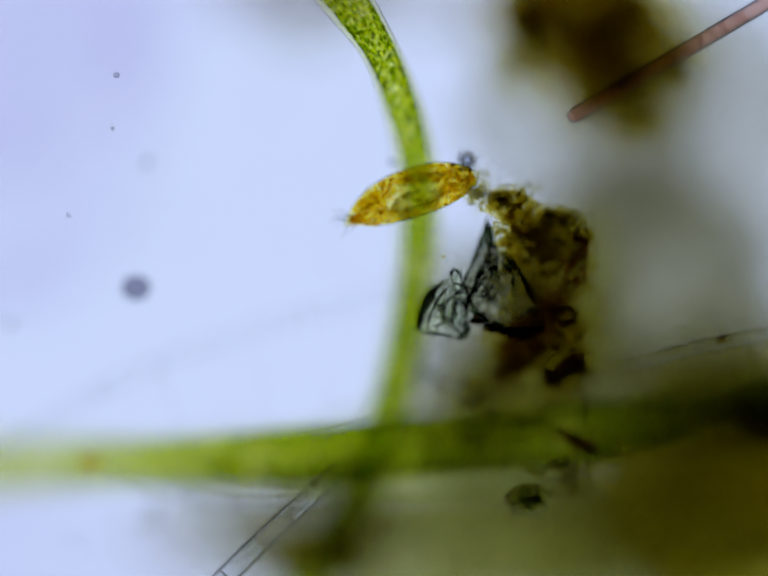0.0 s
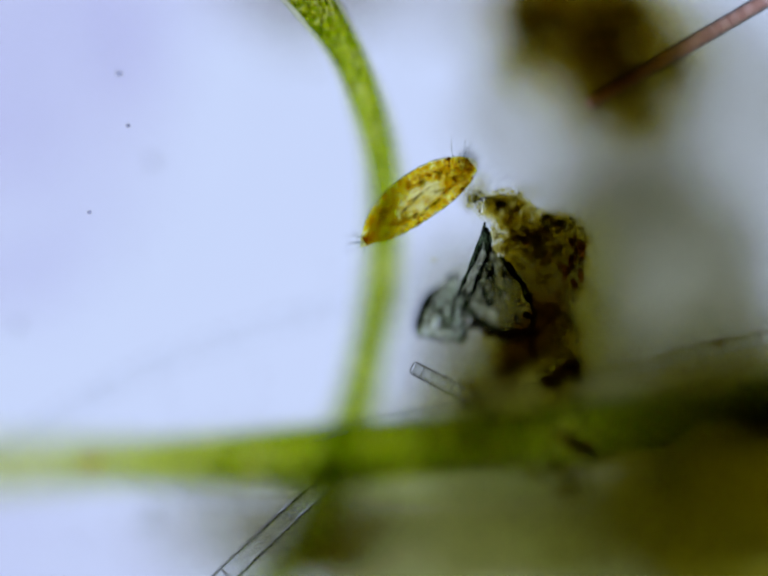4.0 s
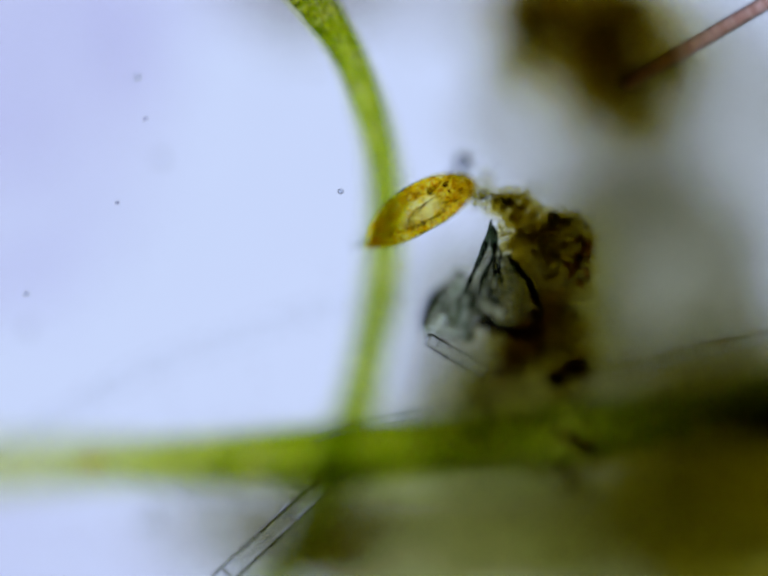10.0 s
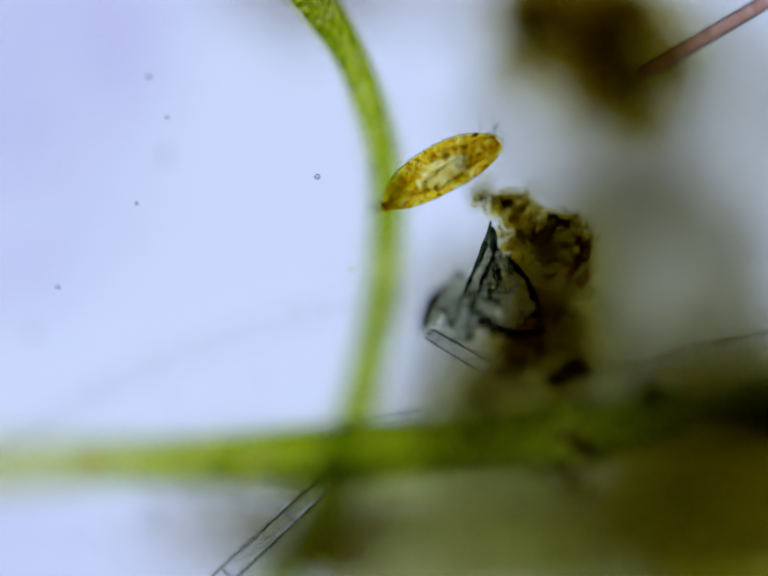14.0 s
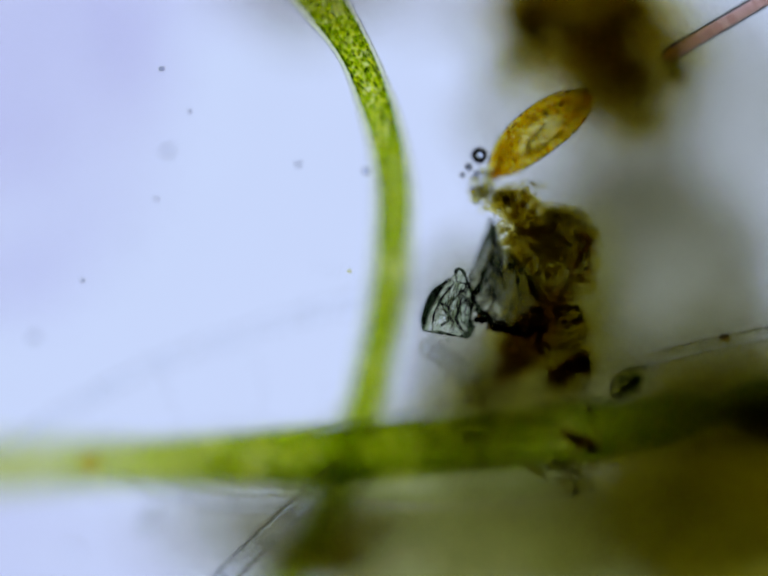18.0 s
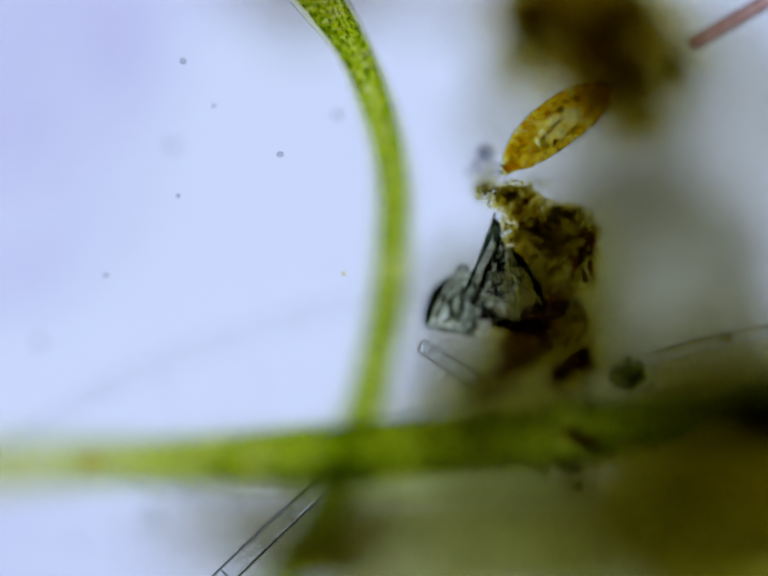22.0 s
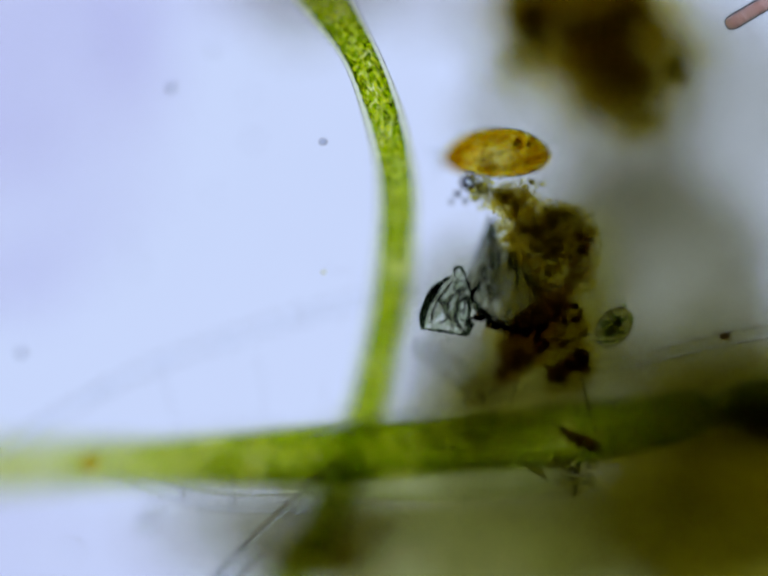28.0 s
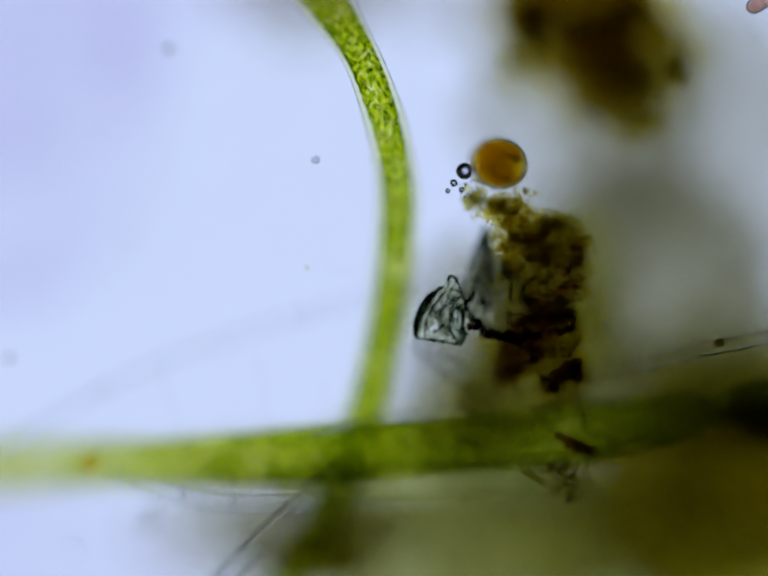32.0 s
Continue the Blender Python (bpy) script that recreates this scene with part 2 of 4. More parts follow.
# ---- the two green algal threads ----
def thread(name, line, label, dark, fine=1.0, seg=28, pale=None):
    """line: rows u, v, d, half-width of the green body, half-width of the wall; dark: the share of chloroplasts with a dark streak beside them; fine: the size of a chloroplast; pale: the u at which the pigment begins to thin out to the left."""
    rows = spline(line, 110)
    base = at(*line[len(line) // 2][:3])
    ob = thing(name, base, label, "alga", "green algal threads")
    pts = [at(*r[:3]) - base for r in rows]
    rad = [r[3] * U for r in rows]
    g = Geo()
    g.tube(pts, [r[4] * U * (1 + .02 * noise.noise(Vector((i * .2, 7, 0)))) for i, r in enumerate(rows)], seg, .7)
    part("cell_wall", g, M_WALL, ob, "clear cell wall, yellowed for the thread's blur halo")
    g = Geo()
    wig = [r * (1 + .05 * noise.noise(Vector((i * .35, 1.7, 0)))) for i, r in enumerate(rad)]
    g.tube(pts, wig, seg, .45)
    part("cytoplasm", g, M_GREEN_END if pale else M_GREEN, ob, "yellow-green cell body")
    bodies, streaks, lenses = Geo(), Geo(), Geo()
    run = sum((pts[k + 1] - pts[k]).length for k in range(len(pts) - 1)) / U
    along = int(run / 12.5 / fine)
    for row in range(along):
        i = (row + .5) / along * (len(pts) - 2)
        round_ = max(8, int(rad[int(i)] / U * 4.9 / 9.5 / fine))
        for col in range(round_):
            q = min(len(pts) - 2.01, max(0, i + random.gauss(0, .4) * (len(pts) - 2) / along))
            k = int(q)
            p = pts[k].lerp(pts[k + 1], q - k)
            d = (pts[k + 1] - pts[k]).normalized()
            a = d.cross(Vector((0, 0, 1))).normalized()
            b = a.cross(d)
            w = (col + .5 * (row % 2) + random.gauss(0, .24)) / round_ * 2 * math.pi
            nrm = (a * math.cos(w) + b * math.sin(w) * 1.4).normalized()
            c = p + (a * math.cos(w) + b * math.sin(w) * .45) * rad[k] * random.uniform(.88, .98)
            patch = noise.noise(Vector((c.x * 1.9, c.y * 1.9, math.sin(w) + 9)))
            if patch < -.38 or (pale and random.random() > .1 + rows[k][0] / pale):
                continue
            s = random.gauss(0, .3)
            lx = d * math.cos(s) + nrm.cross(d) * math.sin(s)
            turn = Matrix((lx, lx.cross(nrm) * -1, nrm)).transposed()
            L = random.uniform(5.5, 12) * U * fine
            (lenses if random.random() < .28 else bodies).ball(c, (L, L * random.uniform(.42, .72), L * .25), turn, 1, .16, 1.2)
            # a thin dark sliver drawn as the shaded gap beside this chloroplast
            if random.random() < dark:
                L = random.uniform(4, 12) * U * fine
                off = lx.cross(nrm) * random.uniform(-7, 7) * U
                streaks.ball(c + off, (L, random.uniform(.9, 1.8) * U, 1.1 * U), turn, 1)
    part("chloroplast_layer", bodies, M_CHLORO, ob, "yellow-green chloroplasts lining the wall", "stuff")
    part("chloroplast_layer", lenses, M_LENS, ob, "large bright lens-shaped chloroplasts", "stuff")
    part("gap_layer", streaks, M_STREAK, ob, "dark green streaks painted for the gaps between the chloroplasts", "stuff")
    return ob, base


UPRIGHT = [(535, -160, .02, 44, 56), (598, -80, .1, 43, 54), (661, 0, .2, 40, 50), (727, 100, .38, 32, 39), (769, 200, .55, 31, 42), (797, 300, .70, 30, 44),
           (810, 400, .90, 31, 45), (806, 500, 1.04, 31, 45), (796, 600, 1.13, 31, 45), (778, 700, 1.2, 32, 44), (755, 800, 1.26, 33, 44),
           (728, 880, 1.3, 34, 44), (698, 970, 1.5, 40, 48), (648, 1080, 1.8, 42, 50), (588, 1200, 2.1, 42, 50), (520, 1330, 2.4, 42, 50)]
up, up_base = thread("green_thread", UPRIGHT, "curved green algal thread packed with chloroplasts, rising through the water", .6, .74)
SHIFT = [(0, 47), (.5, 34), (1, 7), (1.5, 3), (2, -3), (2.5, -9), (3, -18), (3.5, -22), (5.5, -24), (9, -23), (11, -21), (14.5, -17),
         (16.5, -6), (19, -5), (22, -5), (23, 0), (24, 0), (25, 1), (32, 2)]
MOVES.append((up, [(t, pose(up_base.x + s * U, up_base.y, up_base.z)) for t, s in SHIFT]))

LEVEL = [(-150, 954, 2.2, 46, 62), (0, 950, 2.0, 45, 61), (200, 944, 1.52, 43, 57), (310, 942, 1.3, 43, 56), (420, 937, 1.16, 48, 58), (650, 925, 1.0, 59, 63), (800, 913, 1.0, 59, 63),
         (1000, 897, 1.0, 59, 63), (1200, 881, 1.0, 58, 62), (1340, 859, 1.05, 55, 59), (1410, 846, 1.12, 52, 56), (1455, 842, 1.12, 38, 42), (1500, 828, 1.12, 48, 52), (1568, 815, 1.12, 56, 60), (1740, 780, 1.2, 56, 60)]
level, level_base = thread("green_thread", LEVEL, "thick straight green algal thread lying across the field", .75, pale=560)

# ---- clear tubes and sheaths ----
def sheath(name, line, label, seg=20, cross=0, walls=None):
    rows = spline(line, 60)
    base = at(*line[len(line) // 2][:3])
    ob = thing(name, base, label, "sheath", "empty sheaths")
    pts = [at(*r[:3]) - base for r in rows]
    g = Geo()
    g.tube(pts, [r[3] * U for r in rows], seg, cap=False)
    part("outer_wall", g, (walls or (M_TUBE, M_TUBE_IN))[0], ob)
    g = Geo()
    g.tube(pts, [r[3] * U * .86 for r in rows], seg, cap=False)
    part("inner_wall", g, (walls or (M_TUBE, M_TUBE_IN))[1], ob)
    for k in range(cross):
        i = int((k + .7) / (cross + .5) * 58)
        g = Geo()
        d = (pts[i + 1] - pts[i]).normalized() * .003
        g.tube([pts[i] - d, pts[i] + d], [rows[i][3] * U * .85] * 2, seg)
        part("cross_wall", g, (walls or (M_TUBE, M_TUBE_IN))[0], ob)
    return ob, base


M_FAINT = clear("thin_sheath", 1.03, (1, 1, 1), (.992, .996, 1.0))
M_FAINT_IN = clear("thin_hollow", 1 / 1.03, (1, 1, 1), (.992, .996, 1.0))
M_FINE = clear("fine_sheath", 1.05, (1, 1, 1), (.98, .985, .99))
M_FINE_IN = clear("fine_hollow", 1 / 1.05, (1, 1, 1), (.98, .985, .99))
M_TUBE_IN = clear("sheath_hollow", 1 / 1.085, (.985, .99, 1.0))
arc, _ = sheath("empty_sheath", [(-60, 965, .98, 19), (30, 905, .98, 19), (125, 843, .98, 19), (225, 788, 1.0, 19), (340, 735, 1.03, 19), (475, 688, 1.08, 19),
                (610, 645, 1.15, 18), (750, 611, 1.2, 18), (880, 586, 1.3, 17), (1010, 570, 1.4, 16)], "bowed clear empty sheath with fine cross walls", cross=2, walls=(M_FAINT, M_FAINT_IN))
slant, slant_base = sheath("empty_sheath", [(375, 1262, .2, 22), (460, 1178, .2, 21), (556, 1085, .2, 20), (657, 992, .2, 18), (702, 950, .2, 14)],
                "slanting clear tube with a straight wall", cross=2)
side, side_base = sheath("empty_sheath", [(1190, 752, .52, 13), (1300, 735, .5, 14), (1440, 700, .5, 15), (1568, 676, .5, 15), (1700, 650, .5, 15)],
               "thin clear tube holding a dark grain", cross=3, walls=(M_FINE, M_FINE_IN))
top, _ = sheath("empty_sheath", [(640, 895, .12, 9), (780, 858, .1, 9), (900, 838, .1, 10), (1050, 800, .12, 9), (1180, 770, .2, 8)],
              "fine clear tube over the thick green thread", cross=4, walls=(M_FINE, M_FINE_IN))
low, _ = sheath("empty_sheath", [(215, 962, .8, 8), (300, 990, .76, 14), (380, 1010, .74, 18), (450, 1021, .74, 20), (550, 1022, .74, 21), (660, 1015, .76, 20), (770, 1003, .85, 16)],
              "bowed colourless sheath under the green thread", cross=5, walls=(M_FAINT, M_FAINT_IN))

# ---- mauve gliding trichome ----
def trichome():
    ob = thing("gliding_thread", at(1160, 243, .5), "straight mauve-brown gliding thread with a rounded tip", "cyanobacterium")
    g = Geo()
    xs = [0, 2, 6, 12, 20, 40] + list(range(80, 701, 40))
    rs = [3, 8, 12.5, 15, 16.2, 16.2] + [16.2] * len(range(80, 701, 40))
    g.tube([Vector((x * U, 0, 0)) for x in xs], [r * U for r in rs], 24)
    part("sheath", g, M_ROD_SHEATH, ob, "clear sheath")
    g = Geo()
    for k in range(88):
        x = (6 + k * 7.6) * U
        r = (12.6 if k > 1 else 8.5 + 2.5 * k) * U
        g.tube([Vector((x - 3.7 * U, 0, 0)), Vector((x - 2.8 * U, 0, 0)), Vector((x + 2.8 * U, 0, 0)), Vector((x + 3.7 * U, 0, 0))], [r * .93, r, r, r * .93], 18, cap=False)
    part("cell_row", g, M_ROD_CELL, ob, "row of flat mauve cells", "stuff")
    return ob


M_ROD_SHEATH = clear("trichome_sheath", 1.09, (.95, .85, .82), (.90, .77, .72), 3)
rod = trichome()
TIP = [(0, 1160, 243), (.5, 1168, 238), (1, 1170, 236), (1.5, 1168, 230), (2, 1163, 240), (2.5, 1172, 240), (3, 1184, 232), (3.5, 1192, 221), (5.5, 1211, 207),
       (6, 1216, 204), (7, 1235, 196), (8, 1248, 190), (9, 1262, 184), (10, 1270, 177), (13, 1298, 160), (14.5, 1312, 150), (16.5, 1335, 135), (19, 1365, 112),
       (21, 1394, 100), (23, 1423, 85), (25, 1448, 70), (28, 1480, 55), (29, 1494, 46), (30, 1503, 41), (31, 1518, 30), (32, 1524, 22)]
ROD_DEEP = [(0, .32), (1, .42), (1.5, .52), (2, .52), (2.5, .36), (3, .2), (5.5, .14), (14.5, .14), (16.5, .3), (19, .27), (21, .34), (22.5, .5), (24, .6), (25, .48), (32, .46)]
MOVES.append((rod, [(t, Matrix.Translation(at(u, v, np.interp(t, *zip(*ROD_DEEP)))) @ pose(0, 0, 0, 0, 0, 30.4)) for t, u, v in TIP]))

# ---- the amber ciliate ----
HALF = 147
PROFILE = [(-147, 2), (-140, 7), (-128, 15), (-115, 24), (-100, 34), (-82, 43), (-60, 50), (-30, 55), (0, 57), (40, 57), (75, 51), (105, 40), (125, 29), (138, 18), (144, 10), (147, 3)]


def belly(x):
    return np.interp(x, [p[0] for p in PROFILE], [p[1] * .89 for p in PROFILE])


def bend(x):
    return 12 * (1 - (x / 147) ** 2) - (.004 * (x + 105) ** 2 if x < -105 else 0)


def ciliate():
    ob = thing("amber_ciliate", at(860, 420, .12), "amber ciliate with a granular body, browsing on the debris clump", "ciliate")
    xs = np.concatenate([[-147, -145], np.linspace(-141, 141, 44), [145, 147]])
    def shell(k, mat, name, label):
        g = Geo()
        g.tube([Vector(((x * k - (8 if k < 1 else 0)) * U, bend(x) * U, 0)) for x in xs], [max(.4, belly(x)) * k * U * (1 + .03 * noise.noise(Vector((x * .05, 3, 0)))) for x in xs], 36, 1.08)
        return part(name, g, mat, ob, label)
    skin = shell(1.0, M_PELLICLE, "pellicle", "thin clear amber skin")
    plasm = shell(.945, M_ENDO, "plasm", "amber cell body")
    g = Geo()
    clear_ones, brown = Geo(), Geo()
    for n_ in range(10500):
        x = random.uniform(-134, 136)
        w = random.uniform(0, 6.283)
        r = belly(x) * math.sqrt(random.uniform(.04, .88)) - 2
        if n_ % 3 == 0:
            r = belly(x) * .93
        hollow = -52 < x < 66 and abs(r * math.cos(w) + 6) < 27 - abs(x - 5) * .3
        if r < 0 or random.random() > .3 + belly(x) / 60 or (hollow and n_ % 5) or noise.noise(Vector((x * .035, r * math.cos(w) * .05, r * math.sin(w) * .03))) < -.32:
            continue
        c = Vector((x * U, (bend(x) + r * math.cos(w)) * U, r * math.sin(w) * 1.05 * U))
        s = random.uniform(1.2, 3.9) * U * (1.8 if n_ % 29 == 0 else 1)
        (brown if n_ % 22 == 2 else clear_ones if n_ % 6 == 1 else g).ball(c, (s, s * random.uniform(.5, .85), s * .6), any_turn(), 1)
    part("granule_mass", g, M_GRAIN, plasm, "golden and brown food granules", "stuff")
    part("granule_mass", brown, M_BROWN, plasm, "brown and olive granules", "stuff")
    part("granule_mass", clear_ones, M_GRAIN_CLEAR, plasm, "clear golden granules", "stuff")
    g = Geo()
    g.ball(Vector((6, -6, 12)) * U, (52 * U, 18 * U, 20 * U), sub=4, lump=.5, freq=2.4)
    part("vacuole", g, M_VACUOLE, plasm, "clear ragged vacuole")
    for x, y, z, r in ((30, 30, 34, 8), (70, 26, 28, 6)):
        g = Geo()
        g.ball(Vector((x, y, z)) * U, r * U, sub=2)
        part("oil_drop", g, M_DROP, plasm, "dark-rimmed droplet")
    for end, n in ((-1, 13), (1, 15)):
        for k in range(n):
            x = end * random.uniform(112, 142)
            w = random.uniform(-2.4, 2.4) + (math.pi if end < 0 and k % 2 else 0)
            r = belly(x)
            d = Vector((end * random.uniform(.2, 1), math.cos(w), math.sin(w) * .6)).normalized()
            p = Vector((x, bend(x) + r * .95 * math.cos(w), r * .9 * math.sin(w)))
            q = Vector((end * .6, random.uniform(-.6, .6), random.uniform(-.5, .5)))
            L = random.uniform(18, 40)
            g = Geo()
            g.tube([(p + d * L * s + q * L * s * s * .5) * U for s in (0, .3, .6, 1)], [.9 * U, .8 * U, .6 * U, .25 * U], 5)
            part("cilium", g, M_HAIR, skin)
    return ob


M_DROP = clear("oil_drop", 1.3, (.85, .75, .4))
critter = ciliate()
# both ends of the body and its depth, time by time
ENDS = [(0, 702, 454, 978, 359, .22), (.5, 716, 472, 981, 341, .22), (1, 728, 478, 979, 331, .32), (1.5, 724, 476, 978, 332, .42), (2, 714, 488, 966, 345, .42),
        (2.5, 713, 498, 966, 351, .3), (3, 724, 505, 970, 347, .15), (3.5, 731, 504, 972, 333, .13), (5.5, 738, 492, 984, 333, .12), (6, 743, 508, 985, 330, .12),
        (6.5, 746, 504, 980, 325, .12), (7, 742, 494, 985, 334, .12), (7.5, 740, 497, 981, 337, .12), (8, 743, 508, 977, 349, .1), (8.5, 760, 507, 979, 345, .1),
        (9, 750, 506, 975, 362, .1), (9.5, 747, 502, 973, 370, .08), (10, 745, 504, 971, 370, .06), (10.5, 744, 508, 973, 375, .03), (11, 750, 512, 973, 370, 0),
        (11.5, 753, 513, 975, 373, -.03), (12, 753, 513, 973, 370, .0), (12.5, 753, 505, 975, 366, .05), (13, 763, 457, 1000, 325, .06), (13.5, 767, 437, 1012, 312, .08),
        (14, 770, 429, 1029, 287, .09), (14.5, 771, 430, 1028, 287, .1), (15.5, 840, 405, 1098, 262, .25), (16.5, 925, 388, 1163, 237, .35), (17, 905, 385, 1158, 266, .25),
        (17.5, 973, 368, 1210, 228, .3), (18, 992, 367, 1213, 193, .33), (18.5, 978, 370, 1208, 217, .3), (19, 1000, 367, 1231, 174, .27), (20, 1012, 358, 1222, 167, .38),
        (21, 1010, 360, 1245, 168, .33), (22, 1020, 354, 1255, 178, .27), (22.5, 1028, 350, 1249, 176, .55), (23, 1004, 350, 1240, 209, .55), (23.5, 952, 330, 1181, 219, .42),
        (24, 936, 336, 1162, 238, .42), (24.5, 980, 340, 1195, 219, .42), (25, 978, 350, 1213, 196, .42), (25.5, 940, 370, 1199, 237, .42), (26.5, 922, 366, 1190, 285, .42),
        (27.5, 922, 347, 1168, 326, .42), (28, 900, 328, 1120, 320, .32), (28.5, 915, 330, 1138, 332, .32), (29, 922, 332, 1114, 334, .32), (29.5, 934, 328, 1104, 342, .32),
        (30, 939, 308, 1043, 320, .32), (30.5, 942, 312, 1035, 322, .32), (31, 945, 320, 1027, 328, .32), (31.5, 968, 331, 1032, 339, .32), (32, 992, 341, 1038, 349, .32)]
rows = []
for t, a, b, c, d, deep in ENDS:
    run = math.hypot(c - a, d - b)
    rows.append((t, Matrix.Translation(at((a + c) / 2, (b + d) / 2, deep)) @ pose(0, 0, 0, 0, 0, math.degrees(math.atan2(b - d, c - a)))
                 @ pose(0, 0, 0, 0, math.degrees(math.acos(min(1, run / (2 * HALF)))), 0)))
MOVES.append((critter, rows))

# ---- the debris clump ----
SWAY = [(0, -7, 6), (.5, -7, 4), (1, -12, 15), (1.5, -14, 12), (2, -18, 22), (2.5, -15, 23), (3, -11, 22), (3.5, -12, 15), (5.5, -9, 14), (7, -6, 15), (8, -6, 15),
        (9, -4, 14), (10, 1, 10), (11, 4, 9), (11.5, 7, 9), (12, 5, 9), (13, 4, 7), (14, 0, 12), (14.5, 0, 12), (16.5, -5, 7), (17, 2, 8), (17.5, 0, 6), (18, 2, 4),
        (18.5, 0, 6), (19, 5, 5), (20, 1, 1), (21, 2, -3), (22, 8, -3), (22.5, -1, -8), (23, -2, -5), (23.5, -8, -12), (24, -8, -12), (24.5, -6, -7), (25, -3, 1),
        (25.5, 6, -4), (27.5, 2, 1), (28, 0, 0), (28.5, 0, 0), (29, -3, 2), (30, -5, 6), (30.5, -6, 10), (31, -10, 13), (31.5, -12, 17), (32, -13, 19)]


def sways(ob, share=1.0):
    p = ob.location.copy()
    MOVES.append((ob, [(t, pose(p.x + u * U * share, p.y - v * U * share, p.z)) for t, u, v in SWAY]))
    return ob


def lumps(g, base, centre, spread, n, size, deep, squash=1.0, sub=2, lump=.5):
    """n uneven lumps about a centre (u, v, d); spread and size in half micrometres."""
    for _ in range(n):
        w, r = random.uniform(0, 6.283), math.sqrt(random.random()) if sub > 1 else min(1.12, abs(random.gauss(0, .6)) + .06)
        u, v = centre[0] + spread[0] * r * math.cos(w), centre[1] + spread[1] * r * math.sin(w)
        s = random.uniform(*size) * U
        g.ball(at(u, v, centre[2] + random.uniform(-deep, deep)) - base, (s, s * random.uniform(.6, 1), s * random.uniform(.5, .9) * squash), any_turn(), sub, lump, 1.8)


def pebble_mesh(name, mat):
    g = Geo()
    g.ball((0, 0, 0), 1.0, sub=1, lump=.35)
    me = g.mesh(name)
    me.materials.append(mat)
    return me


def bits(parent, base, name, mat, centre, spread, n, size, deep, even=False):
    """n separate granules about a centre, heaped or spread evenly, on a few shared meshes."""
    pool = [pebble_mesh(name, mat) for _ in range(4)]
    for k in range(n):
        w, r = random.uniform(0, 6.283), random.uniform(0, 1.1) ** .6 if even else min(1.12, abs(random.gauss(0, .6)) + .06)
        ob = new(name, pool[k % 4])
        ob.parent = parent
        ob.location = at(centre[0] + spread[0] * r * math.cos(w), centre[1] + spread[1] * r * math.sin(w), centre[2] + random.uniform(-deep, deep)) - base
        ob.rotation_euler = [random.uniform(0, 6.28) for _ in range(3)]
        s = random.uniform(*size) * U
        ob.scale = (s, s * random.uniform(.6, 1), s * random.uniform(.6, 1))


def floc(name, label, base, sets, sway=1.0):
    """sets: rows of part name, material, label, list of lumps() arguments."""
    b = at(*base)
    ob = thing(name, b, label, "debris")
    for pn, mat, pl, groups in sets:
        if pn in ("granule", "dark_granule", "grain"):
            for gr in groups:
                bits(ob, b, pn, mat, *gr[:5], name == "granule_patch")
            continue
        g = Geo()
        for gr in groups:
            lumps(g, b, *gr)
        part(pn, g, mat, ob, pl, "stuff")
    if sway:
        sways(ob, sway)
    return ob


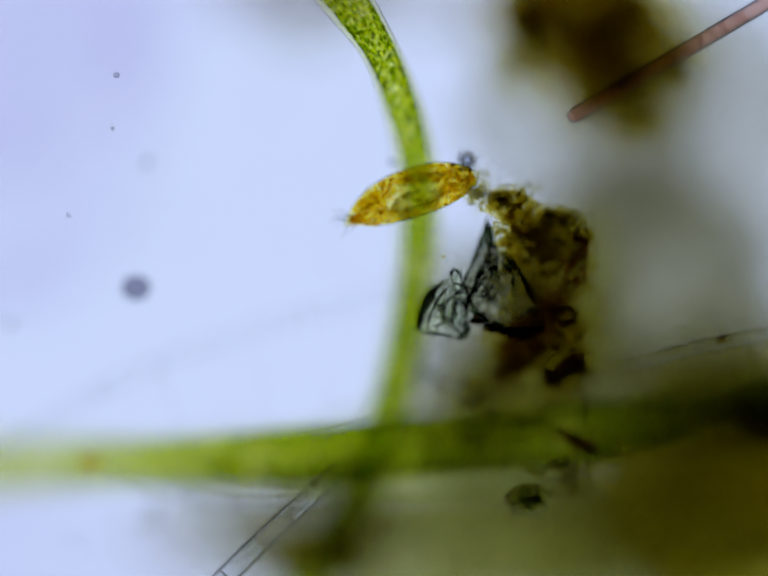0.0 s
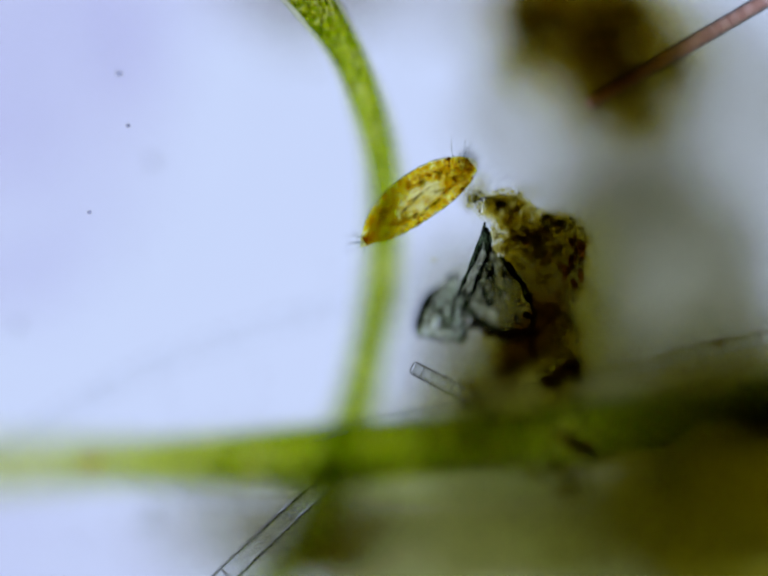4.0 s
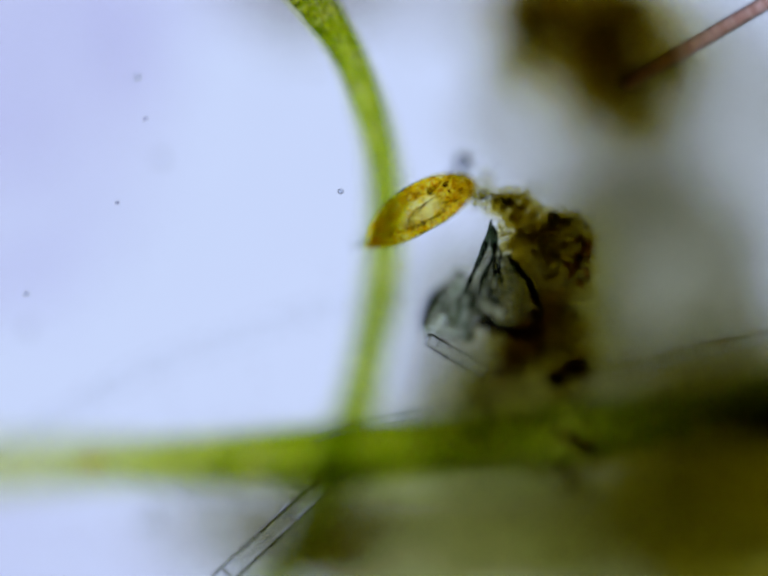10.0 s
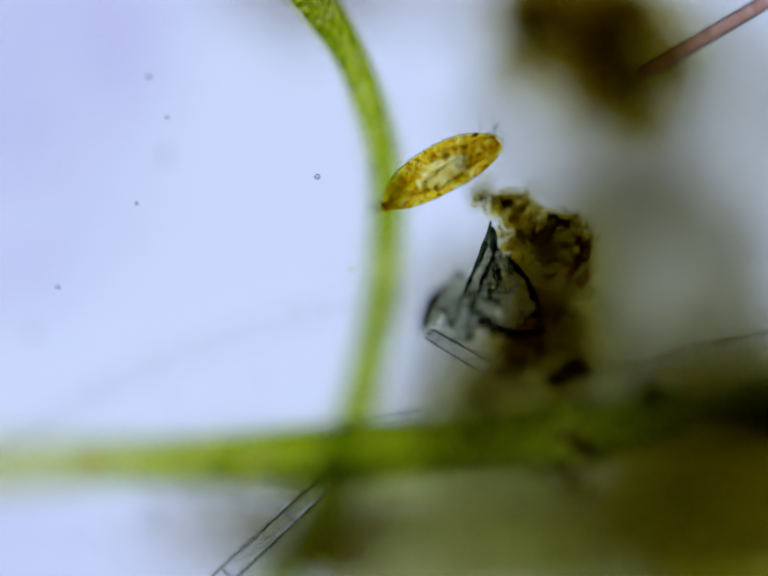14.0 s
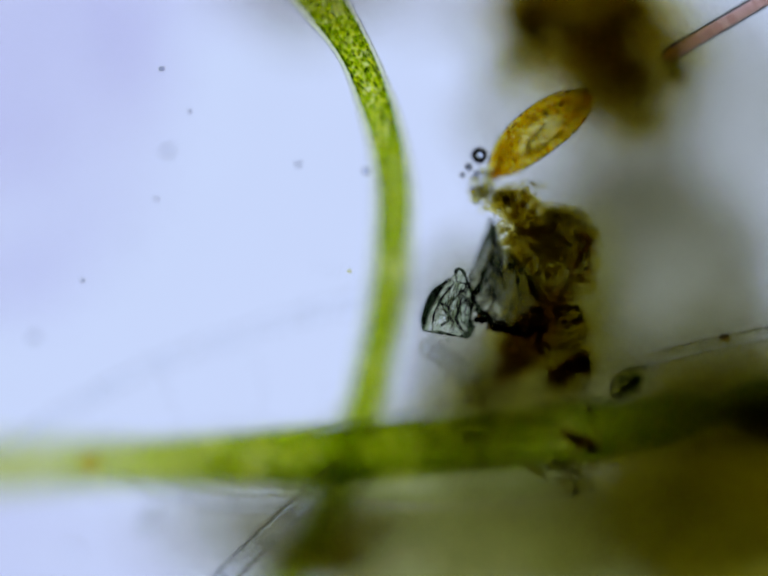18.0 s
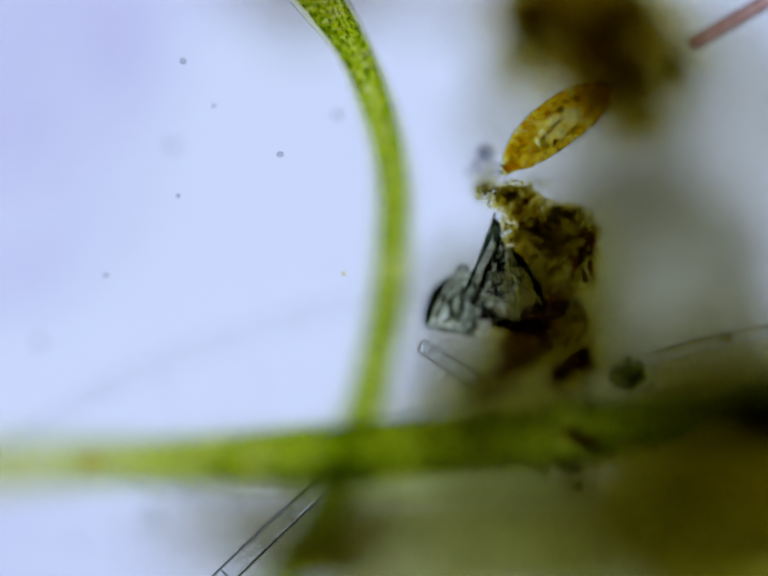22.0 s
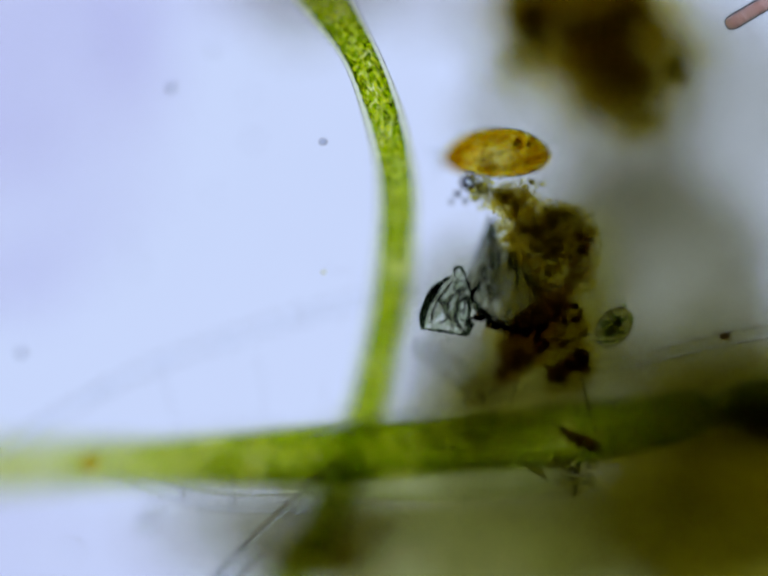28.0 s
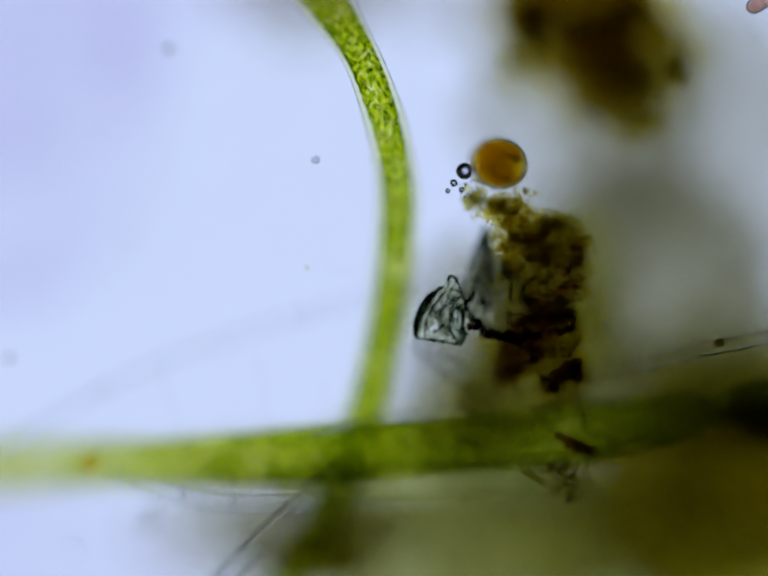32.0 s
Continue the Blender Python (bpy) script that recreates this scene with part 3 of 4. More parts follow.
random.seed(3)
floc("brown_floc", "clump of brown and olive rotting plant matter", (1110, 480, .35), [
    ("soft_matter", M_FLOC, "olive-brown slime", [((1122, 506, .42), (90, 84), 100, (6, 15), .24, 1.0, 2, .7), ((1048, 412, .3), (48, 30), 95, (5, 11), .15, 1.0, 2, .7), ((1086, 446, .34), (50, 36), 90, (5, 12), .18, 1.0, 2, .7), ((1146, 446, .22), (50, 22), 45, (4, 10), .08, 1.0, 2, .7), ((1060, 466, .3), (40, 44), 90, (4, 10), .1, 1.0, 2, .7), ((1130, 585, .45), (62, 42), 70, (6, 14), .14, 1.0, 2, .7), ((1150, 550, .6), (60, 80), 8, (18, 34), .1, 1.0, 3, .7), ((1062, 570, .78), (66, 84), 60, (9, 20), .1, 1.0, 2, .7)]),
    ("rind", M_FLOC, "olive-brown rind", [((1100, 474, .2), (88, 54), 90, (4, 10), .08, 1.0, 2, .7), ((1040, 406, .2), (42, 24), 70, (4, 8), .06, 1.0, 2, .7), ((1155, 480, .46), (62, 60), 70, (4, 10), .12, 1.0, 2, .7), ((1094, 545, .46), (60, 56), 70, (4, 10), .1, 1.0, 2, .7)]),
    ("dark_matter", M_FLOC_DARK, "dark brown lumps", [((1140, 496, .45), (66, 66), 10, (4, 9), .18), ((1046, 404, .32), (32, 20), 8, (4, 8), .12), ((1105, 474, .13), (70, 36), 16, (4, 9), .05)]),
    ("grain_layer", M_FLOC_DARK, "fine brown grains", [((1115, 494, .36), (86, 76), 220, (1.5, 5), .2, 1.0, 1, .3), ((1106, 476, .14), (90, 58), 430, (1.5, 5), .06, 1.0, 1, .3), ((1034, 400, .18), (46, 26), 190, (1.5, 4.5), .08, 1.0, 1, .3), ((1152, 446, .16), (50, 22), 120, (1.5, 4.5), .06, 1.0, 1, .3), ((1058, 466, .26), (36, 44), 150, (1.5, 4.5), .06, 1.0, 1, .3), ((1122, 506, .5), (94, 86), 480, (1.5, 4.6), .06, 1.0, 1, .3), ((1158, 476, .48), (60, 58), 180, (1.5, 4.2), .06, 1.0, 1, .3), ((1094, 545, .48), (62, 58), 220, (1.5, 4.2), .06, 1.0, 1, .3), ((1046, 412, .5), (48, 34), 260, (1.5, 4.5), .06, 1.0, 1, .3)]),
    ("granule_layer", M_GRANULE, "clear yellowish granules", [((1106, 476, .16), (88, 58), 420, (2, 5.5), .1, 1.0, 1, .3), ((1035, 402, .2), (52, 28), 200, (2, 5), .1, 1.0, 1, .3), ((1150, 444, .16), (52, 22), 160, (2, 6), .06, 1.0, 1, .3), ((1180, 520, .3), (34, 72), 160, (2, 6), .14, 1.0, 1, .3), ((1118, 506, .48), (98, 88), 520, (1.6, 4.2), .06, 1.0, 1, .3)]),
    ("grain", M_FLOC_DARK, "", [((1188, 520, .15), (22, 60), 60, (3, 7), .07), ((1100, 472, .15), (76, 50), 110, (3, 7), .08)])])
floc("neck_floc", "loose chain of pale granules at the clump's tip", (985, 390, .55), [
    ("granule", M_GRANULE, "pale olive granules", [((985, 385, .58), (38, 36), 100, (2.5, 8), .12, 1.0, 1, .3), ((1085, 375, .6), (28, 14), 14, (3, 8), .08, 1.0, 1, .3), ((985, 390, .15), (26, 16), 22, (3, 7), .05, 1.0, 1, .3)]),
    ("dark_granule", M_BLACK, "dark granules", [((978, 380, .58), (38, 32), 30, (2, 5), .1, 1.0, 1, .3), ((1000, 388, .15), (24, 10), 8, (2, 5), .04, 1.0, 1, .3)])])
floc("lower_floc", "dark brown rotting matter under the glassy shell", (1120, 690, .5), [
    ("soft_matter", M_FLOC, "olive-brown slime", [((1150, 700, .5), (66, 70), 130, (4, 10), .12, 1.0, 2, .7), ((1060, 710, .7), (54, 60), 90, (6, 14), .16, 1.0, 2, .7), ((1105, 700, .85), (110, 100), 24, (22, 46), .12, 1.0, 3, .7)]),
    ("dark_matter", M_FLOC_DARK, "nearly black lumps", [((1072, 615, .58), (44, 44), 5, (5, 10), .08)]),
    ("grain_layer", M_FLOC_DARK, "fine brown grains", [((1152, 702, .47), (66, 70), 300, (1.5, 4.5), .06, 1.0, 1, .3), ((1060, 740, .7), (50, 50), 90, (2, 6), .1, 1.0, 1, .3)])])
floc("granule_patch", "patch of fine dark granules beside the green thread", (985, 800, .6), [
    ("grain", M_DIATOM, "olive grains", [((976, 797, .5), (34, 31), 10, (2, 4.5), .03), ((976, 797, .75), (34, 31), 10, (2, 4.5), .03)]),
    ("granule", M_CRYSTAL, "pale granules", [((976, 797, .49), (34, 31), 60, (2.5, 5.5), .03), ((976, 797, .74), (34, 31), 50, (2.5, 5.5), .03), ((1040, 866, .5), (90, 26), 30, (2.5, 5), .03), ((1050, 800, .74), (50, 20), 24, (2.5, 5), .03), ((968, 892, .5), (34, 12), 26, (3, 6), .04)]),
    ("dark_granule", M_BLACK, "fine dark granules", [((976, 797, .5), (33, 30), 22, (1.8, 3.6), .03), ((978, 797, .76), (35, 30), 26, (2, 4), .03), ((1050, 840, .5), (60, 40), 22, (1.6, 3.4), .03), ((1060, 825, .76), (55, 40), 26, (1.8, 4), .03)])], .8)
floc("granule_patch", "wedge of yellowish granules under the green thread", (1160, 960, .6), [
    ("granule", M_CRYSTAL, "yellowish granules", [((1165, 948, .49), (52, 17), 36, (3, 6), .03), ((1172, 978, .49), (30, 24), 36, (3, 6), .03), ((1170, 968, .74), (40, 34), 50, (3, 6), .03), ((1174, 1004, .49), (13, 14), 12, (3, 6), .03)]),
    ("grain", M_DIATOM, "olive grains", [((1168, 958, .5), (46, 22), 14, (2, 5), .03), ((1170, 975, .75), (36, 34), 16, (2, 5), .03)]),
    ("dark_granule", M_BLACK, "dark granules", [((1168, 955, .5), (50, 24), 22, (1.8, 4), .03), ((1173, 990, .5), (24, 24), 14, (1.8, 4), .03), ((1170, 970, .76), (42, 36), 30, (2, 4.5), .03), ((990, 893, .5), (50, 14), 12, (1.5, 3), .03)])], .7)


floc("fine_scum", "thin scum of pale granules drifting over the green thread", (1200, 880, .4), [
    ("granule_layer", M_CRYSTAL, "pale yellow granules", [((1190, 880, .42), (270, 66), 260, (1.8, 5), .2, 1.0, 1, .3), ((1080, 850, .2), (130, 40), 80, (1.8, 4.5), .1, 1.0, 1, .3)]),
    ("grain_layer", M_FLOC_GREEN, "olive grains", [((1200, 885, .42), (270, 70), 200, (1.5, 4.5), .2, 1.0, 1, .3), ((900, 905, .5), (200, 40), 90, (1.5, 4), .2, 1.0, 1, .3)])], .3)


def grain(name, label, u, v, d, size, mat, turn=0.0, lump=.45, cat="grain", group="", sway=1.0):
    ob = thing(name, at(u, v, d), label, cat, group)
    g = Geo()
    g.ball((0, 0, 0), [s * U for s in size], Euler((0, 0, radians(turn))).to_matrix(), 3, lump, 2.2)
    part("body", g, mat, ob)
    if sway:
        sways(ob, sway)
    return ob


for u, v, r in ((1130, 768, 15), (1150, 752, 20), (1172, 738, 22), (1186, 728, 17), (1190, 748, 15), (1146, 776, 9), (1122, 752, 8)):
    grain("dark_grain", "black rounded grain in a knot of grains", u, v, .46, (r, r * .9, r * .8), M_BLACK, random.uniform(0, 90), .3, group="dark grains")
ring = thing("dark_grain", at(1160, 640, .46), "black ragged ring-shaped grain with a pale middle", "grain", "dark grains")
g = Geo()
for k in range(15):
    w = k * .42 + random.uniform(-.12, .12)
    q = random.uniform(17, 29)
    r = random.uniform(5, 10) * U
    g.ball(Vector((q * 1.15 * math.cos(w), q * .8 * math.sin(w), random.uniform(-6, 6))) * U, (r, r * .8, r * .8), any_turn(), 2, .4)
part("rim", g, M_BLACK, ring)
g = Geo()
g.ball((0, 0, 0), (17 * U, 14 * U, 5 * U), sub=3, lump=.3)
part("core", g, M_FLOC, ring, "pale brown core")
sways(ring)
for u, v, r in ((1098, 690, 8), (1113, 699, 6), (1101, 713, 8), (1120, 708, 5), (1128, 694, 4)):
    grain("dark_grain", "small dark ragged grain", u, v, .46, (r, r * 1.2, r), M_BLACK, 20, .5, group="dark grains")
for u, v, r, k in ((1146, 876, 5, 1.5), (1155, 882, 8, 1.4), (1166, 888, 9, 1.2), (1177, 896, 11, 1.2), (1190, 899, 12, 1.2), (1203, 906, 13, 1.1),
                   (1214, 911, 10, 1.0), (1162, 897, 5, 1.3), (1180, 908, 6, 1.3), (1199, 890, 4, 1.0), (1222, 903, 4, 1.2)):
    grain("dark_grain", "dark reddish grain in a row on the green thread", u, v, .6, (r * k, r, r * .8), M_DARKRED, random.uniform(-40, 0), .3, group="dark grains", sway=.6)
for u, v, l, w, a in ((1092, 958, 29, 7, -31), (1132, 942, 14, 6, 60), (1160, 940, 16, 5, 30)):
    ob = grain("small_diatom", "slim yellow boat-shaped diatom with a dark seam", u, v, .58, (l, w, 6), M_DIATOM, a, .05, "diatom", "small diatoms", sway=.6)
    turn = Euler((0, 0, radians(a))).to_matrix()
    for k in (-1, 1):
        g = Geo()
        g.tube([turn @ Vector((x * l * U, k * w * .9 * (1 - x * x) * U, 4 * U)) for x in np.linspace(-.95, .95, 14)], [1.1 * U] * 14, 6)
        part("seam", g, M_BLACK, ob, "dark seam")
grain("dark_grain", "dark grain inside the thin tube", 1478, 686, .5, (10, 8, 8), M_BLACK, 0, .35, group="dark grains", sway=.7)
sways(side, .7)
for u, v, a, l in ((1192, 492, 78, 20), (1178, 520, 100, 14), (1203, 500, 84, 22), (1165, 552, 60, 11), (1186, 566, 112, 13), (1172, 538, 30, 12), (1199, 548, 96, 15), (1160, 530, 10, 10), (1182, 478, 62, 12)):
    grain("rust_needle", "short rust-red needle in the brown clump", u, v, .13, (l, 6, 6), M_RED, a, .4, "needle", "rust needles")
grain("round_spore", "dark-rimmed round spore on the brown clump", 1131, 437, .04, (13, 15, 13), M_BEAD, 0, .05, "spore")


# brown seed husk
def husk():
    ob = thing("seed_husk", at(1090, 682, .95), "dark brown pointed seed husk", "husk")
    g = Geo()
    ss = np.linspace(-1, 1, 48)
    g.tube([Vector((s * 148 * U, 8 * U * math.cos(s * 2), 0)) for s in ss], [max(.03, (1 - abs(s) ** 2.2)) * 50 * U * (1 + .14 * noise.noise(Vector((s * 3, 0, 5))) + .07 * noise.noise(Vector((s * 14, 0, 5)))) for s in ss], 28, .6)
    o = part("shell", g, M_SEED, ob)
    g = Geo()
    for k in (-1, 0, 1):
        g.tube([Vector((s * 118 * U, (8 * math.cos(s * 2) + k * 17 * (1 - s * s)) * U, 24 * U * (1 - s * s) * (1 if k == 0 else .8))) for s in ss[1:-1]], [1.6 * U] * 46, 6)
    part("ribs", g, M_BLACK, ob, "dark ribs")
    ob.rotation_euler = (0, 0, radians(56))
    return ob


hk = husk()


SIDES = 22


def shard(name, label, pts, base, mat, thick, ridges, sway=True):
    """A glassy splinter: an outline (u, v, depth), thickness and ridge lines on it, coloured dark for edge shade."""
    b = at(*base)
    ob = thing(name, b, label, "mineral", "glassy splinters")
    rim = spline(list(pts) + [pts[0]], SIDES + 1)[:SIDES]
    mid = rim.mean(0)
    rings, seed = 3, random.uniform(0, 40)
    vs, fs = [], []
    for side_ in (-1, 1):
        for r in range(rings):
            k = 1 - r / rings
            for i in range(SIDES):
                q = mid + (rim[i] - mid) * k
                h = (1 - k ** 2) * (.75 if side_ < 0 else .5) + .06
                h *= 1 + 1.1 * noise.noise(Vector((q[0] * .035 + seed, q[1] * .02, side_))) + .5 * noise.noise(Vector((q[0] * .09, q[1] * .05, side_ + seed)))
                vs.append(at(q[0], q[1], q[2] + side_ * thick * h) - b)
        vs.append(at(mid[0], mid[1], mid[2] + side_ * thick * .8) - b)
    m_ = rings * SIDES + 1
    for s_, flip in ((0, False), (m_, True)):
        for r in range(rings - 1):
            for i in range(SIDES):
                f = (s_ + r * SIDES + i, s_ + r * SIDES + (i + 1) % SIDES, s_ + (r + 1) * SIDES + (i + 1) % SIDES, s_ + (r + 1) * SIDES + i)
                fs.append(f[::-1] if flip else f)
        for i in range(SIDES):
            f = (s_ + (rings - 1) * SIDES + i, s_ + (rings - 1) * SIDES + (i + 1) % SIDES, s_ + m_ - 1)
            fs.append(f[::-1] if flip else f)
    for i in range(SIDES):
        fs.append(((i + 1) % SIDES, i, m_ + i, m_ + (i + 1) % SIDES))
    bm = bmesh.new()
    bv = [bm.verts.new(v) for v in vs]
    for f in fs:
        bm.faces.new([bv[i] for i in f])
    bmesh.ops.recalc_face_normals(bm, faces=bm.faces)
    me = bpy.data.meshes.new("body")
    bm.to_mesh(me)
    bm.free()
    me.materials.append(mat)
    o = new("body", me)
    o.parent = ob
    for line, w in ridges:
        g = Geo()
        rr = spline(line, 14)
        g.tube([at(*r) - b for r in rr], [w * U * (.35 + .65 * math.sin(math.pi * (i + .5) / 14)) * (1 + .9 * noise.noise(Vector((i * .6, w, 2)))) for i in range(14)], 8, .6)
        part("ridge", g, M_EDGE_SHADE, ob, "ridge coloured dark for edge shade")
    box_ = rim.min(0), rim.max(0)
    for k in range(13):
        q = mid + (rim[random.randrange(SIDES)] - mid) * random.uniform(.1, .6)
        w = random.gauss(1.9, .5)
        L = random.uniform(.12, .28) * (box_[1][1] - box_[0][1])
        g = Geo()
        g.tube([at(q[0] + L * x * math.cos(w) + 5 * x * x, q[1] - L * x * math.sin(w), q[2] - thick * .6) - b for x in np.linspace(-1, 1, 7)], [random.uniform(2, 5) * U * m for m in (.2, .7, 1, 1, .9, .6, .2)], 6, .7)
        part("facet", g, M_FACET, ob, "bright glassy facet")
    # short dark strokes that paint more refraction shade inside the outline
    for k in range(12):
        q = mid + (rim[random.randrange(SIDES)] - mid) * random.uniform(.25, .85)
        w = random.gauss(1.9, .7)
        L = random.uniform(.04, .13) * (box_[1][1] - box_[0][1])
        g = Geo()
        g.tube([at(q[0] + L * x * math.cos(w) + 4 * x * x, q[1] - L * x * math.sin(w), q[2] - thick * .5) - b for x in np.linspace(-1, 1, 5)], [random.uniform(1.2, 3.2) * U * m for m in (.3, .9, 1, .8, .2)], 6, .7)
        part("shade_line", g, M_EDGE_SHADE, ob, "dark line painted for shade")
    if sway:
        sways(ob)
    return ob


M_FACET = clear("facet", 1.22, (1.0, 1.0, .97), (.90, .93, .84), 9)
# dark stain that paints the shade which refraction leaves at glass edges
M_EDGE_SHADE = stain("painted_edge_shade", (.12, .16, .11), (.42, .49, .39), 10, .05)
random.seed(21)
shard("quartz_splinter", "clear angular splinter with dark edges and a small loop", [(860, 670, .44), (866, 628, .44), (900, 580, .42), (934, 552, .4), (956, 570, .42), (964, 605, .45), (960, 645, .46), (956, 674, .46), (943, 684, .46), (902, 676, .46)],
      (910, 625, .40), M_QUARTZ, .13, [([(911, 568, .42), (884, 598, .42), (866, 638, .42), (861, 668, .42)], 9), ([(925, 574, .4), (900, 604, .4), (884, 640, .4), (880, 670, .4)], 2.5),
      ([(860, 671, .42), (902, 676, .42), (943, 684, .42)], 3), ([(930, 566, .4), (928, 552, .4), (935, 545, .4), (944, 551, .4), (950, 568, .4)], 3.5), ([(940, 684, .44), (957, 674, .44), (960, 648, .44)], 8),
      ([(950, 568, .42), (965, 600, .42), (958, 632, .42)], 5), ([(938, 590, .4), (918, 616, .4), (912, 655, .4)], 2), ([(952, 604, .41), (936, 622, .41), (930, 650, .41), (944, 672, .41)], 3), ([(958, 600, .42), (974, 590, .4), (985, 570, .36)], 5),
      ([(862, 668, .6), (866, 630, .62), (888, 594, .64), (920, 568, .64)], 8), ([(926, 588, .62), (946, 610, .64), (952, 640, .64), (942, 668, .62)], 7)])
shard("glassy_shell", "broken glassy shell with a long dark edge", [(1003, 440, .1), (1022, 500, .14), (1075, 560, .18), (1110, 634, .22), (1085, 668, .26), (1020, 656, .34), (960, 630, .4), (948, 594, .36), (980, 520, .22)],
      (1030, 580, .26), M_SHELL, .13, [([(1003, 438, .08), (990, 490, .09), (966, 545, .12), (944, 596, .18)], 5.5), ([(1006, 450, .09), (1008, 476, .09), (1008, 505, .1)], 9), ([(1014, 496, .1), (993, 542, .13), (972, 592, .18)], 5),
      ([(1032, 508, .12), (1054, 534, .12), (1080, 568, .13), (1108, 634, .16)], 8), ([(1084, 622, .15), (1094, 634, .15), (1106, 630, .15)], 8), ([(1108, 636, .18), (1098, 650, .18), (1064, 667, .2), (1010, 650, .24), (966, 626, .26)], 4),
      ([(968, 626, .42), (1000, 654, .42), (1040, 674, .42), (1080, 676, .42), (1122, 652, .42)], 5), ([(1030, 530, .3), (1050, 560, .34), (1056, 600, .38)], 4),
      ([(1020, 560, .14), (1045, 610, .15), (1040, 655, .18)], 2), ([(960, 596, .36), (975, 622, .4), (990, 640, .42)], 5), ([(985, 552, .4), (1004, 560, .4), (1014, 592, .4), (1000, 622, .4)], 2)])

floc("dark_crust", "black crumbly crust along the shell's lower rim", (1050, 665, .43), [
    ("crust", M_BLACK, "black crumbs", [((u, v, .43), (20, 9), 16, (3.5, 8.5), .05, 1.0, 2, .5) for u, v in ((985, 643), (1012, 660), (1040, 671), (1070, 674), (1098, 666))]),
    ("grain_layer", M_FLOC_DARK, "fine brown grains", [((1062, 655, .43), (60, 24), 160, (1.5, 4.5), .06, 1.0, 1, .3)])])

# fine fibres
def fibre(label, line, r, mat, sway=0.0):
    b = at(*line[0])
    ob = thing("fine_fibre", b, label, "fibre", "fine fibres")
    rows = spline(line, 16)
    g = Geo()
    g.tube([at(*q) - b for q in rows], [r * U] * 16, 6)
    part("strand", g, mat, ob)
    if sway:
        sways(ob, sway)


M_FIBRE = clear("pale_fibre", 1.05, (.99, .99, 1))
fibre("hair-thin pale fibre beside the thick thread", [(322, 735, 1.0), (345, 810, 1.0), (368, 885, 1.0)], 1.3, M_FIBRE)
fibre("hair-thin pale fibre beside the thick thread", [(515, 725, 1.0), (536, 770, 1.0), (541, 870, 1.0)], 1.0, M_FIBRE)
fibre("hair-thin pale fibre beside the thick thread", [(665, 780, 1.0), (668, 860, 1.0)], .8, M_FIBRE)
fibre("hair-thin pale fibre near the curved thread", [(640, 545, .98), (690, 552, .98), (735, 560, 1.0), (760, 572, 1.0)], .7, M_FIBRE)
for line in ([(1005, 375, .15), (1020, 345, .12), (1042, 335, .1), (1052, 350, .1)], [(990, 370, .12), (1000, 340, .1), (1022, 322, .1)], [(1060, 390, .15), (1075, 372, .12), (1085, 350, .1)],
             [(1190, 455, .15), (1192, 435, .12), (1197, 425, .1)], [(1020, 380, .12), (1035, 352, .12), (1068, 345, .14)]):
    fibre("colourless hair at the clump's tip", line, 1.0, M_FIBRE, 1.0)
for line in ([(1180, 905, .6), (1300, 960, .7), (1430, 1030, .8), (1600, 1130, .9)], [(1200, 915, .6), (1340, 925, .7), (1600, 905, .8)], [(1170, 800, .5), (1350, 838, .6), (1600, 860, .7)]):
    fibre("long faint fibre over the mud", line, 1.6, M_HAIR)

for k in range(11):
    u0, n_ = random.uniform(760, 1330), random.uniform(-46, 46)
    L, d = random.uniform(120, 320), random.uniform(.42, .62)
    fibre("thin fibre lying along the green thread", [(u0 + L * q, 915 - (u0 + L * q - 760) * .105 + n_ + random.uniform(-7, 7), d) for q in (0, .35, .7, 1)], random.uniform(.9, 1.9), M_FIBRE)

for u, v, r in ((148, 1124, 17), (182, 106, 14), (262, 485, 10)):
    grain("clear_bubble", "faint clear bubble in the water", u, v, 1.02, (r * 1.2, r, r), M_FAINT, 0, .06, "bubble", "clear bubbles", 0)

for u, v, l in ((312, 1036, 15), (300, 1070, 24)):
    grain("clear_capsule", "short clear bent capsule with a bright middle", u, v, 1.04, (l, l * .5, l * .5), M_BOX, 12, .12, "capsule", "clear capsules", 0)
grain("amber_spot", "amber oil spot on the green thread", 186, 944, 1.0, (19, 15, 12), M_SPOT, 20, .3, "spot", sway=0)

# stalk with a grain
st = thing("thin_stalk", at(1196, 800, .46), "hair-thin dark stalk with a grain on it", "stalk")
b0 = at(1196, 800, .46)
g = Geo()
g.tube([at(u, v, .46) - b0 for u, v in ((1187, 765), (1191, 790), (1198, 825), (1207, 862))], [1.4 * U] * 4, 6)
part("stem", g, M_BLACK, st)
g = Geo()
g.ball(at(1201, 832, .46) - b0, 6 * U, sub=2, lump=.2)
part("grain", g, M_BLACK, st)
sways(st, .8)

